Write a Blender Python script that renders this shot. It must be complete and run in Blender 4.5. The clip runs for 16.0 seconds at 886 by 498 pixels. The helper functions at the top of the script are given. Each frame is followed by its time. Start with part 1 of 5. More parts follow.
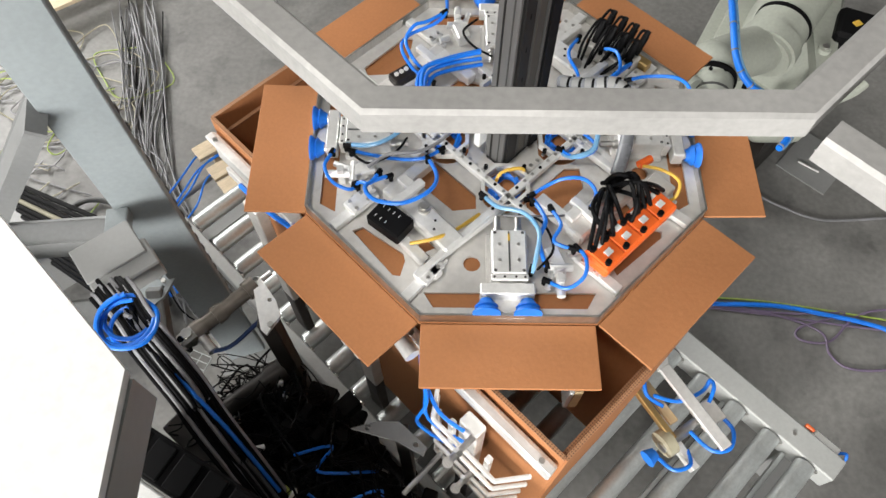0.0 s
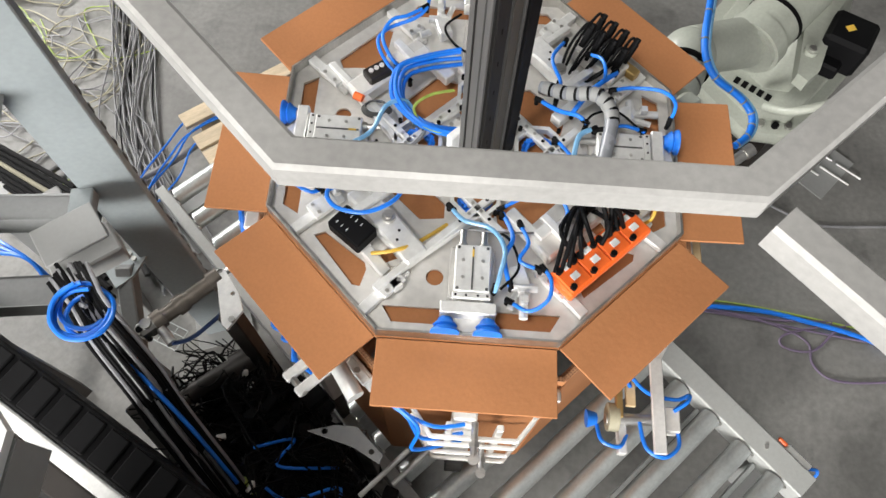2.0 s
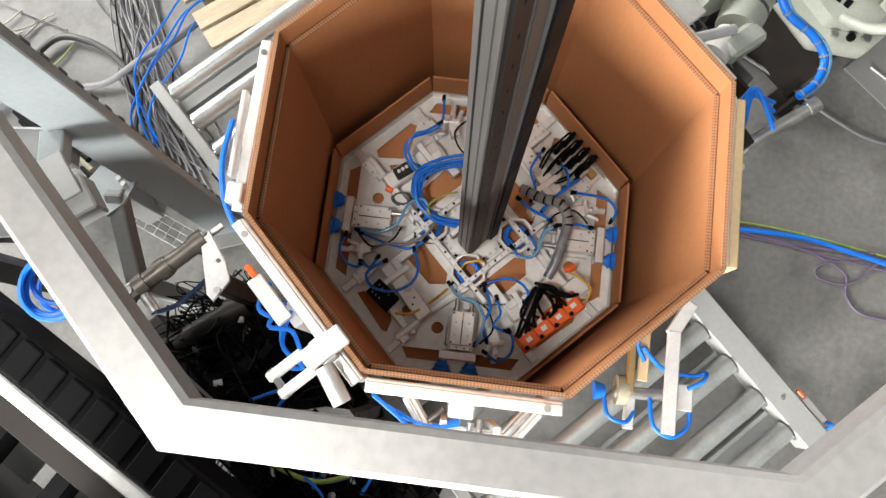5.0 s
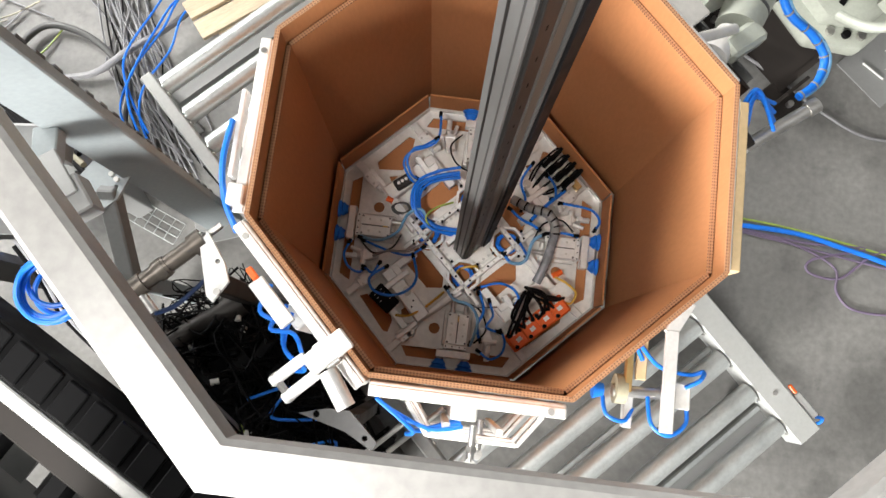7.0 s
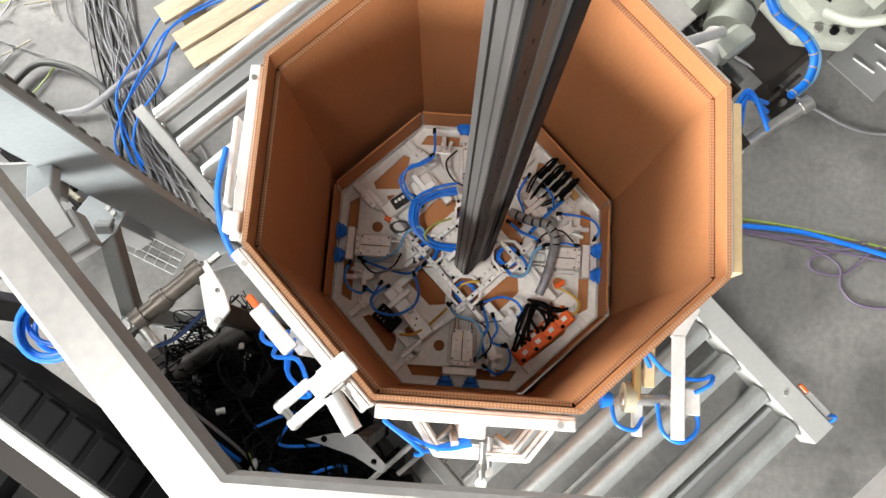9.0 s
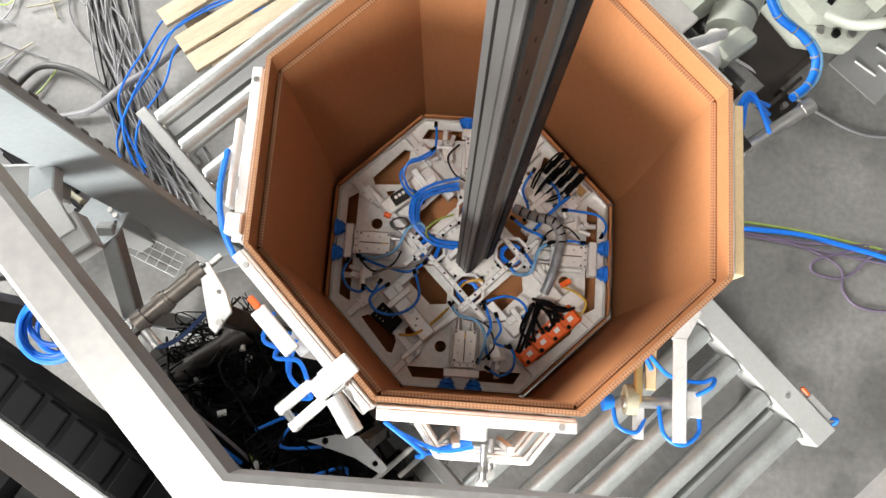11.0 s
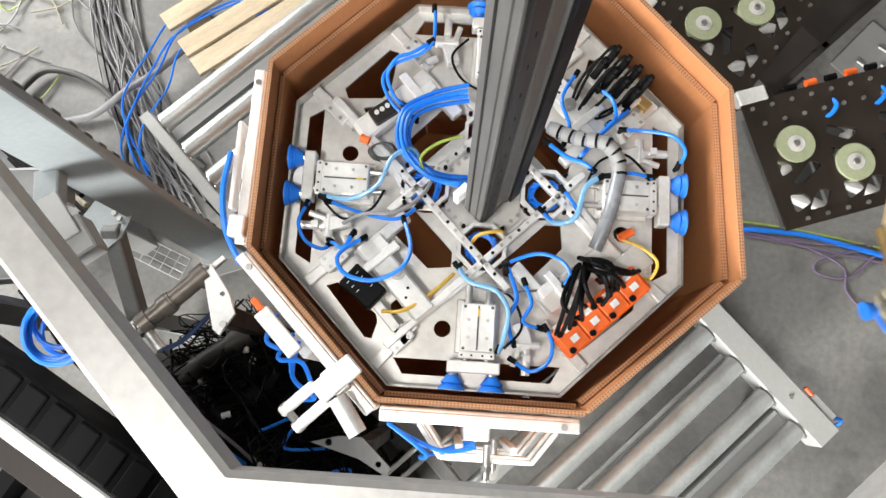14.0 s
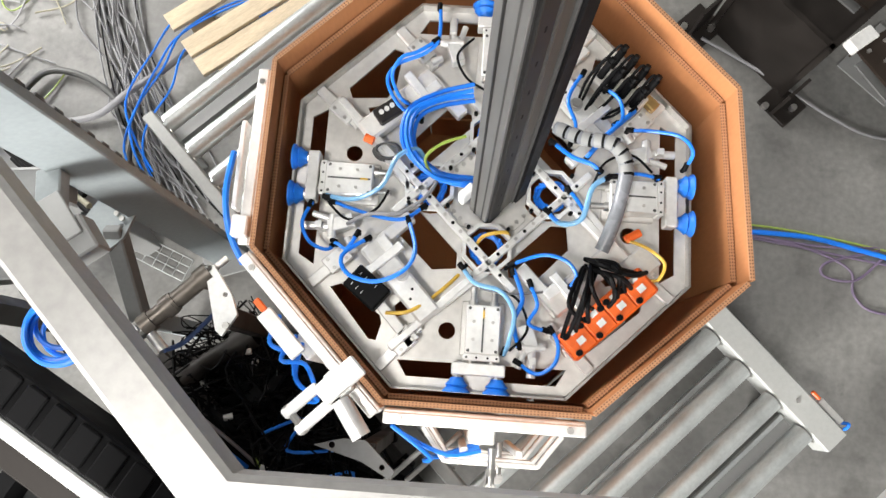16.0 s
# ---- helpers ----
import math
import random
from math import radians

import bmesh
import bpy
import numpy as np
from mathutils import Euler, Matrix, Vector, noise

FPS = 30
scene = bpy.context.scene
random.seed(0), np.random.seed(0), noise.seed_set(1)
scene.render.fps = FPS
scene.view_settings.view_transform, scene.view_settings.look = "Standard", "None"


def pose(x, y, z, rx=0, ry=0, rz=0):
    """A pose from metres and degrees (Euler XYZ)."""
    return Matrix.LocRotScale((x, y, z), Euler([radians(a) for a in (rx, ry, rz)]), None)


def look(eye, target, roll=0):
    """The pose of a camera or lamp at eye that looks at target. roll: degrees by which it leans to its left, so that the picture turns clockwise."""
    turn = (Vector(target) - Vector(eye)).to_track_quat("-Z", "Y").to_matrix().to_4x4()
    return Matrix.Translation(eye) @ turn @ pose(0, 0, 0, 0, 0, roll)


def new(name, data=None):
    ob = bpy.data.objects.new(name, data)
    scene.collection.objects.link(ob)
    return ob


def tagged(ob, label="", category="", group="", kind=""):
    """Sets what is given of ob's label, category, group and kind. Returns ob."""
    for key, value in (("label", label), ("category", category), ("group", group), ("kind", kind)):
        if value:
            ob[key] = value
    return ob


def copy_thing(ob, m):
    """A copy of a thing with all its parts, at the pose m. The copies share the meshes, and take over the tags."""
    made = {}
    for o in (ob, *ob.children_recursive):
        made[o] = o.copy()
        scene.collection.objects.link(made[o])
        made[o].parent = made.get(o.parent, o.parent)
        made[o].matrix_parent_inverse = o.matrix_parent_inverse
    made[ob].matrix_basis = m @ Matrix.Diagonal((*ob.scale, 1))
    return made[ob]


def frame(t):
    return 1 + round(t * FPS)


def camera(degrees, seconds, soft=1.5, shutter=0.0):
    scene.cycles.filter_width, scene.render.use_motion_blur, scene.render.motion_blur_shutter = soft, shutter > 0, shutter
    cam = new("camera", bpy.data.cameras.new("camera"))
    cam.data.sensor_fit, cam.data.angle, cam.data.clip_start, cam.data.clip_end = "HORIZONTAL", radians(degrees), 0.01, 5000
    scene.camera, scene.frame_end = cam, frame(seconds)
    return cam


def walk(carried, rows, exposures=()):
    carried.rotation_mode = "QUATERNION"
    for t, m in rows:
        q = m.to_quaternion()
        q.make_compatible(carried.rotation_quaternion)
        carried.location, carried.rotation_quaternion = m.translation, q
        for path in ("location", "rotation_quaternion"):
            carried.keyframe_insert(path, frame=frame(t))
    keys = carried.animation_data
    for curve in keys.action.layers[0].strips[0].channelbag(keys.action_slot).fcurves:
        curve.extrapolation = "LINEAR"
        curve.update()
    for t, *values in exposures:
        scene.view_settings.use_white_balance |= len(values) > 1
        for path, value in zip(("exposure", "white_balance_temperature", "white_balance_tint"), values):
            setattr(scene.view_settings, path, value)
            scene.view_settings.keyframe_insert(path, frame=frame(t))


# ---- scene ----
cam = camera(63.1, 16.0, soft=1.5, shutter=0.25)
PATH = [
    (0, (-0.112, -0.863, 2.53), (-0.12, 0.068, 0.759), 0.2),
    (0.5, (-0.099, -0.848, 2.531), (-0.118, 0.07, 0.754), 0.8),
    (1, (-0.074, -0.824, 2.528), (-0.108, 0.068, 0.738), 1.1),
    (1.5, (-0.05, -0.792, 2.53), (-0.1, 0.073, 0.727), 1.2),
    (2, (-0.043, -0.757, 2.529), (-0.058, 0.077, 0.711), 3.0),
    (2.5, (-0.013, -0.695, 2.529), (-0.051, 0.132, 0.709), 1.6),
    (3, (0.015, -0.597, 2.52), (-0.046, 0.13, 0.657), 2.3),
    (3.5, (0.018, -0.509, 2.497), (-0.038, 0.095, 0.591), 1.4),
    (4, (0.014, -0.444, 2.484), (-0.052, 0.03, 0.542), -1.8),
    (6.3, (-0.058, -0.387, 2.477), (-0.1, -0.085, 0.5), 0.3),
    (6.5, (-0.059, -0.381, 2.477), (-0.094, -0.093, 0.498), 0.8),
    (7, (-0.057, -0.377, 2.476), (-0.066, -0.054, 0.502), 5.4),
    (7.5, (-0.054, -0.375, 2.475), (-0.07, -0.035, 0.505), 3.0),
    (8, (-0.051, -0.372, 2.476), (-0.064, -0.008, 0.51), 2.4),
    (8.5, (-0.052, -0.375, 2.477), (-0.064, -0.009, 0.511), 2.6),
    (9, (-0.053, -0.372, 2.47), (-0.071, -0.008, 0.503), 1.2),
    (11.5, (-0.053, -0.375, 2.47), (-0.076, -0.001, 0.505), 0.6),
    (12, (-0.051, -0.375, 2.468), (-0.074, 0.0, 0.504), 0.5),
    (12.5, (-0.052, -0.377, 2.468), (-0.075, 0.003, 0.504), 0.5),
    (13, (-0.051, -0.378, 2.467), (-0.08, -0.003, 0.503), -0.4),
    (13.5, (-0.046, -0.378, 2.469), (-0.087, -0.003, 0.505), -2.5),
    (14, (-0.05, -0.378, 2.474), (-0.083, 0.001, 0.51), -1.1),
    (14.5, (-0.052, -0.372, 2.46), (-0.086, 0.003, 0.496), -1.4),
    (15, (-0.049, -0.375, 2.457), (-0.09, 0.004, 0.494), -2.4),
    (15.5, (-0.049, -0.373, 2.458), (-0.1, 0.004, 0.494), -3.8),
    (16, (-0.054, -0.379, 2.46), (-0.095, 0.007, 0.498), -2.0),
]
walk(cam, [(t, look(eye, target, roll)) for t, eye, target, roll in PATH], exposures=[(0.0, -0.84), (2.0, -0.74), (3.6, -0.7), (4.0, -0.6), (6.3, -0.1), (11.0, -0.1), (12.5, -0.16), (13.5, -0.3), (16.0, -0.32)])

# ---- world and light: a hall with a roof light, two windows and an added fill ----
world = bpy.data.worlds.new("hall_sky")
scene.world = world
world.use_nodes = True
sky = world.node_tree.nodes.new("ShaderNodeTexSky")
sky.sky_type, sky.sun_disc, sky.sun_elevation, sky.sun_rotation = "NISHITA", False, radians(50), radians(240)
world.node_tree.links.new(sky.outputs[0], world.node_tree.nodes["Background"].inputs[0])
world.node_tree.nodes["Background"].inputs[1].default_value = 0.05


def area(name, eye, target, w, h, watts, colour=(1, 1, 1)):
    d = bpy.data.lights.new(name, "AREA")
    d.shape, d.size, d.size_y, d.energy, d.color = "RECTANGLE", w, h, watts, colour
    ob = new(name, d)
    ob.matrix_world = look(eye, target)
    return ob


area("roof_light_a", (-1.4, -1.6, 5.95), (-0.1, -0.1, 0.5), 1.4, 0.7, 262, (1.0, 0.965, 0.915))
# Added weak fill for the floor on the right, with its own ceiling opening.
area("right_floor_fill", (3.4, -1.2, 5.85), (2.4, -1.0, 0.0), 2.2, 2.2, 12, (1.0, 0.98, 0.95))
area("south_window_light", (-2.1, -5.95, 2.7), (-0.4, 0.0, 1.2), 4.2, 1.6, 1420, (1.0, 0.975, 0.94))
area("window_light", (-4.85, 3.1, 2.7), (-1.9, 1.5, 0.0), 3.0, 2.6, 900, (1.0, 0.98, 0.95))


# ---- materials ----
def mat(name, base, rough=0.5, metal=0.0, var=0.15, scale=6.0, bump=0.0, bump_scale=60.0, fine=0.06, fine_scale=90.0, stretch=(1, 1, 1), spec=0.5, island=0.0, coat=0.0):
    m = bpy.data.materials.new(name)
    m.use_nodes = True
    nt = m.node_tree
    N, L = nt.nodes.new, nt.links.new
    b = nt.nodes["Principled BSDF"]
    tc = N("ShaderNodeTexCoord")
    mp = N("ShaderNodeMapping")
    mp.inputs["Scale"].default_value = stretch
    L(tc.outputs["Object"], mp.inputs[0])
    n1, n2 = N("ShaderNodeTexNoise"), N("ShaderNodeTexNoise")
    n1.inputs["Scale"].default_value, n1.inputs["Detail"].default_value = scale, 5
    n2.inputs["Scale"].default_value, n2.inputs["Detail"].default_value = fine_scale, 3
    L(mp.outputs[0], n1.inputs["Vector"]), L(mp.outputs[0], n2.inputs["Vector"])
    r1, r2 = N("ShaderNodeMapRange"), N("ShaderNodeMapRange")
    for r, n, v in ((r1, n1, var), (r2, n2, fine)):
        r.inputs["From Min"].default_value, r.inputs["From Max"].default_value = 0.3, 0.7
        r.inputs["To Min"].default_value, r.inputs["To Max"].default_value = 1 - v, 1 + v
        L(n.outputs["Fac"], r.inputs["Value"])
    mu = N("ShaderNodeMath")
    mu.operation = "MULTIPLY"
    L(r1.outputs[0], mu.inputs[0]), L(r2.outputs[0], mu.inputs[1])
    last = mu
    if island:
        oi = N("ShaderNodeObjectInfo")
        r3 = N("ShaderNodeMapRange")
        r3.inputs["To Min"].default_value, r3.inputs["To Max"].default_value = 1 - island, 1 + island
        L(oi.outputs["Random"], r3.inputs["Value"])
        last = N("ShaderNodeMath")
        last.operation = "MULTIPLY"
        L(mu.outputs[0], last.inputs[0]), L(r3.outputs[0], last.inputs[1])
    vm = N("ShaderNodeVectorMath")
    vm.operation = "SCALE"
    vm.inputs[0].default_value = base
    L(last.outputs[0], vm.inputs["Scale"])
    L(vm.outputs[0], b.inputs["Base Color"])
    rr = N("ShaderNodeMapRange")
    rr.inputs["From Min"].default_value, rr.inputs["From Max"].default_value = 0.3, 0.7
    rr.inputs["To Min"].default_value, rr.inputs["To Max"].default_value = max(rough - 0.08, 0.03), min(rough + 0.1, 1)
    L(n1.outputs["Fac"], rr.inputs["Value"]), L(rr.outputs[0], b.inputs["Roughness"])
    b.inputs["Metallic"].default_value, b.inputs["Specular IOR Level"].default_value = metal, spec
    b.inputs["Coat Weight"].default_value = coat
    if bump:
        bn, nb = N("ShaderNodeBump"), N("ShaderNodeTexNoise")
        nb.inputs["Scale"].default_value, nb.inputs["Detail"].default_value = bump_scale, 4
        bn.inputs["Strength"].default_value, bn.inputs["Distance"].default_value = bump, 0.004
        L(mp.outputs[0], nb.inputs["Vector"]), L(nb.outputs["Fac"], bn.inputs["Height"]), L(bn.outputs[0], b.inputs["Normal"])
    return m


def edge_mat():
    """Corrugated board seen on its cut edge: pale liners and dark flutes."""
    m = mat("board_edge", (0.36, 0.2, 0.1), 0.85, var=0.1)
    nt = m.node_tree
    N, L = nt.nodes.new, nt.links.new
    tc, w, cr = N("ShaderNodeTexCoord"), N("ShaderNodeTexWave"), N("ShaderNodeValToRGB")
    w.wave_type, w.bands_direction = "BANDS", "X"
    w.inputs["Scale"].default_value = 52.0
    w2, mu = N("ShaderNodeTexWave"), N("ShaderNodeMath")
    w2.wave_type, w2.bands_direction = "BANDS", "Y"
    w2.inputs["Scale"].default_value = 70.0
    mu.operation = "MULTIPLY"
    cr.color_ramp.elements[0].color, cr.color_ramp.elements[1].color = (0.4, 0.2, 0.1, 1), (0.15, 0.07, 0.036, 1)
    cr.color_ramp.elements[0].position, cr.color_ramp.elements[1].position = 0.25, 0.55
    L(tc.outputs["Object"], w.inputs["Vector"]), L(tc.outputs["Object"], w2.inputs["Vector"])
    L(w.outputs["Fac"], mu.inputs[0]), L(w2.outputs["Fac"], mu.inputs[1]), L(mu.outputs[0], cr.inputs[0])
    L(cr.outputs[0], nt.nodes["Principled BSDF"].inputs["Base Color"])
    return m


CONCRETE = mat("concrete", (0.172, 0.17, 0.162), 0.55, var=0.28, scale=2.6, fine=0.13, fine_scale=45, bump=0.15, bump_scale=40)


def stain(m, scale, low, depth):
    """Old spill marks with soft edges on the floor."""
    nt = m.node_tree
    N, L = nt.nodes.new, nt.links.new
    b = nt.nodes["Principled BSDF"]
    src = b.inputs["Base Color"].links[0].from_socket
    tc, n, r, v = N("ShaderNodeTexCoord"), N("ShaderNodeTexNoise"), N("ShaderNodeMapRange"), N("ShaderNodeVectorMath")
    n.inputs["Scale"].default_value, n.inputs["Detail"].default_value = scale, 6
    r.inputs["From Min"].default_value, r.inputs["From Max"].default_value = low, low + 0.05
    r.inputs["To Min"].default_value, r.inputs["To Max"].default_value = 1.0, depth
    v.operation = "SCALE"
    L(tc.outputs["Object"], n.inputs["Vector"]), L(n.outputs["Fac"], r.inputs["Value"])
    L(src, v.inputs[0]), L(r.outputs[0], v.inputs["Scale"]), L(v.outputs[0], b.inputs["Base Color"])


stain(CONCRETE, 1.9, 0.56, 0.78)
stain(CONCRETE, 4.6, 0.585, 0.83)
stain(CONCRETE, 9.0, 0.66, 0.8)
WALL = mat("wall_paint", (0.24, 0.24, 0.235), 0.8, var=0.06, scale=1.0)
BOARD = mat("cardboard", (0.41, 0.176, 0.073), 0.8, var=0.07, scale=5, fine=0.04, fine_scale=160, stretch=(1, 1, 0.25), bump=0.12, bump_scale=70, spec=0.25)
EDGE = edge_mat()
STEEL = mat("brushed_steel", (0.56, 0.55, 0.53), 0.36, 1.0, var=0.12, scale=5, fine=0.1, fine_scale=70, stretch=(1, 12, 1))
TUBE = mat("frame_steel", (0.38, 0.375, 0.365), 0.42, 0.25, var=0.14, scale=4, fine=0.08, fine_scale=120)
ALU = mat("aluminium", (0.78, 0.78, 0.765), 0.36, 0.4, var=0.08, scale=14, fine=0.06)
PLATE = mat("plate_steel", (0.72, 0.705, 0.675), 0.42, 0.4, var=0.12, scale=7, fine=0.07, fine_scale=60)
ZINC = mat("zinc_roller", (0.5, 0.525, 0.52), 0.36, 0.6, var=0.18, scale=8, fine=0.08, stretch=(1, 1, 4))
GREYPAINT = mat("grey_paint", (0.25, 0.253, 0.25), 0.45, var=0.1, scale=3, fine=0.03)
BEAM = mat("light_grey_paint", (0.38, 0.39, 0.38), 0.5, var=0.08, scale=4, fine=0.04)
POSTGREY = mat("cool_grey_paint", (0.25, 0.28, 0.29), 0.5, var=0.1, scale=3, fine=0.05)
MIDGREY = mat("mid_grey_paint", (0.16, 0.165, 0.165), 0.5, var=0.1, scale=4)
DARKGREY = mat("dark_grey_paint", (0.07, 0.071, 0.07), 0.5, var=0.12, scale=4)
WHITE = mat("white_paint", (0.75, 0.76, 0.76), 0.45, var=0.04, scale=3)
BLACK = mat("black_plastic", (0.0045, 0.0045, 0.005), 0.55, var=0.2, scale=12, spec=0.09)
DARK = mat("dark_steel", (0.017, 0.0135, 0.0115), 0.5, 0.3, var=0.25, scale=9)
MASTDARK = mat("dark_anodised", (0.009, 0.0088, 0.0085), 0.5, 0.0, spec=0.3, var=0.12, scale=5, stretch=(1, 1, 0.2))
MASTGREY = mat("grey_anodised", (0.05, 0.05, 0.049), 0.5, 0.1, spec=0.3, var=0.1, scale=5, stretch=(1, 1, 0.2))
MASTPALE = mat("pale_grey_metal", (0.12, 0.12, 0.118), 0.42, 0.2, var=0.1, scale=5, stretch=(1, 1, 0.2))
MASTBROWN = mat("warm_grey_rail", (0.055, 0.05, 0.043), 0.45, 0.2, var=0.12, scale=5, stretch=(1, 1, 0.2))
BLUE = mat("blue_hose", (0.008, 0.175, 0.74), 0.38, var=0.1, scale=20)
BLUECUP = mat("blue_rubber", (0.01, 0.17, 0.7), 0.5, var=0.1, scale=20)
PALEBLUE = mat("pale_blue_hose", (0.17, 0.38, 0.62), 0.3, var=0.15, scale=20)
ORANGE = mat("orange_plastic", (0.85, 0.14, 0.02), 0.45, var=0.08, scale=20)
YELLOW = mat("yellow_cable", (0.66, 0.42, 0.06), 0.45, var=0.08, scale=20)
GREEN = mat("green_yellow_cable", (0.3, 0.4, 0.08), 0.45, var=0.2, scale=40)
GREYCABLE = mat("grey_cable", (0.22, 0.22, 0.23), 0.5, var=0.2, scale=12, island=0.35)
BROWNCABLE = mat("tan_cable", (0.3, 0.28, 0.2), 0.55, var=0.2, scale=12, island=0.3)
VIOLET = mat("violet_cable", (0.15, 0.115, 0.18), 0.5, var=0.15, scale=12)
ROBOT = mat("robot_paint", (0.36, 0.38, 0.33), 0.42, var=0.05, scale=5, coat=0.2)
WOOD = mat("pallet_wood", (0.5, 0.41, 0.29), 0.8, var=0.2, scale=4, fine=0.12, fine_scale=50, stretch=(1, 8, 1), bump=0.2, island=0.15)
PLY = mat("plywood_edge", (0.62, 0.46, 0.26), 0.7, var=0.15, scale=8, stretch=(1, 1, 12))
GRIPDARK = mat("bronze_steel", (0.03, 0.022, 0.017), 0.42, 0.4, var=0.2, scale=9)
PALEGREEN = mat("pale_green_plastic", (0.3, 0.33, 0.21), 0.5, var=0.08, scale=10)
WORNSTEEL = mat("worn_steel", (0.12, 0.105, 0.09), 0.4, 0.6, var=0.35, scale=16)
NAVY = mat("navy_hose", (0.012, 0.03, 0.09), 0.4, var=0.1, scale=20)
CLEARHOSE = mat("clear_sleeve", (0.2, 0.21, 0.23), 0.25, var=0.2, scale=18)
BRASS = mat("brass", (0.6, 0.42, 0.18), 0.4, 0.9, var=0.15)


# ---- building helpers ----
def xf(bm, m):
    for v in bm.verts:
        v.co = m @ v.co


def box(bm, size, at=(0, 0, 0), rz=0.0, rx=0.0, ry=0.0, bevel=0.0):
    m = pose(*at, rx, ry, rz)
    made = bmesh.ops.create_cube(bm, size=1.0)["verts"]
    for v in made:
        v.co = m @ Vector((v.co.x * size[0], v.co.y * size[1], v.co.z * size[2]))
    if bevel:
        es = list({e for v in made for e in v.link_edges})
        bmesh.ops.bevel(bm, geom=es, offset=bevel, segments=1, affect="EDGES", profile=0.5)
    return bm


def rod(bm, a, b, r, seg=12, r2=None, cap=True):
    a, b = Vector(a), Vector(b)
    q = (b - a).to_track_quat("Z", "Y").to_matrix().to_4x4()
    bmesh.ops.create_cone(bm, cap_ends=cap, segments=seg, radius1=r, radius2=r if r2 is None else r2, depth=(b - a).length, matrix=Matrix.Translation((a + b) / 2) @ q)
    return bm


def ball(bm, at, r, seg=16):
    bmesh.ops.create_uvsphere(bm, u_segments=seg, v_segments=seg // 2 + 2, radius=r, matrix=Matrix.Translation(at))
    return bm


def spline(pts, n=8, closed=False):
    P = [Vector(p) for p in pts]
    out = []
    k = len(P)
    for i in range(k - 1):
        p0, p1, p2, p3 = P[max(i - 1, 0)], P[i], P[i + 1], P[min(i + 2, k - 1)]
        for j in range(n):
            t = j / n
            out.append(0.5 * (2 * p1 + (p2 - p0) * t + (2 * p0 - 5 * p1 + 4 * p2 - p3) * t * t + (3 * p1 - p0 - 3 * p2 + p3) * t ** 3))
    out.append(P[-1])
    return out


def hose(bm, pts, r, seg=7, n=6):
    path = spline(pts, n) if n > 1 else [Vector(p) for p in pts]
    rings = []
    up = Vector((0.31, 0.17, 0.93))
    for i, p in enumerate(path):
        d = (path[min(i + 1, len(path) - 1)] - path[max(i - 1, 0)])
        d = d.normalized() if d.length > 1e-9 else Vector((0, 0, 1))
        x = d.cross(up)
        if x.length < 1e-3:
            x = d.cross(Vector((1, 0, 0)))
        x.normalize()
        y = d.cross(x)
        rings.append([bm.verts.new(p + r * (math.cos(6.2832 * k / seg) * x + math.sin(6.2832 * k / seg) * y)) for k in range(seg)])
    for a, b in zip(rings, rings[1:]):
        for k in range(seg):
            bm.faces.new((a[k], a[(k + 1) % seg], b[(k + 1) % seg], b[k]))
    bm.faces.new(rings[0]), bm.faces.new(rings[-1][::-1])
    return bm


def sheet(bm, outer, holes, z0, z1):
    """A flat plate of the outline, with openings cut through it."""
    s = bmesh.new()
    es = []
    for lp in (outer, *holes):
        vs = [s.verts.new((x, y, z1)) for x, y in lp]
        es += [s.edges.new((vs[i], vs[(i + 1) % len(vs)])) for i in range(len(vs))]
    bmesh.ops.triangle_fill(s, use_beauty=True, edges=es)
    ex = bmesh.ops.extrude_face_region(s, geom=list(s.faces))["geom"]
    for v in ex:
        if isinstance(v, bmesh.types.BMVert):
            v.co.z = z0
    bmesh.ops.recalc_face_normals(s, faces=list(s.faces))
    me = bpy.data.meshes.new("tmp")
    s.to_mesh(me)
    s.free()
    bm.from_mesh(me)
    bpy.data.meshes.remove(me)
    return bm


def ring(r, n=20, cx=0.0, cy=0.0):
    return [(cx + r * math.cos(6.2832 * i / n), cy + r * math.sin(6.2832 * i / n)) for i in range(n)]


def B():
    return bmesh.new()


def put(name, bm, material, smooth=True):
    bmesh.ops.recalc_face_normals(bm, faces=list(bm.faces))
    me = bpy.data.meshes.new(name)
    bm.to_mesh(me)
    bm.free()
    me.materials.append(material)
    if smooth:
        me.polygons.foreach_set("use_smooth", [True] * len(me.polygons))
        me.set_sharp_from_angle(angle=radians(35))
    return new(name, me)


def part(name, bm, material, parent, label=""):
    ob = put(name, bm, material)
    ob.parent = parent
    return tagged(ob, label)


def thing(name, label, category, m=None, group=""):
    ob = new(name)
    ob.empty_display_size = 0.1
    if m is not None:
        ob.matrix_world = m
    return tagged(ob, label, category, group)


def single(name, bm, material, label, category, group="", kind=""):
    return tagged(put(name, bm, material), label, category, group, kind)


def structure(name, bm, material, label):
    return tagged(put(name, bm, material, smooth=False), label, name.split("_")[0], kind="structure")


S2 = math.sqrt(0.5)


def uv(u, v, z=0.0):
    """Conveyor axes: u along the conveyor, v across it."""
    return ((u + v) * S2, (v - u) * S2, z)


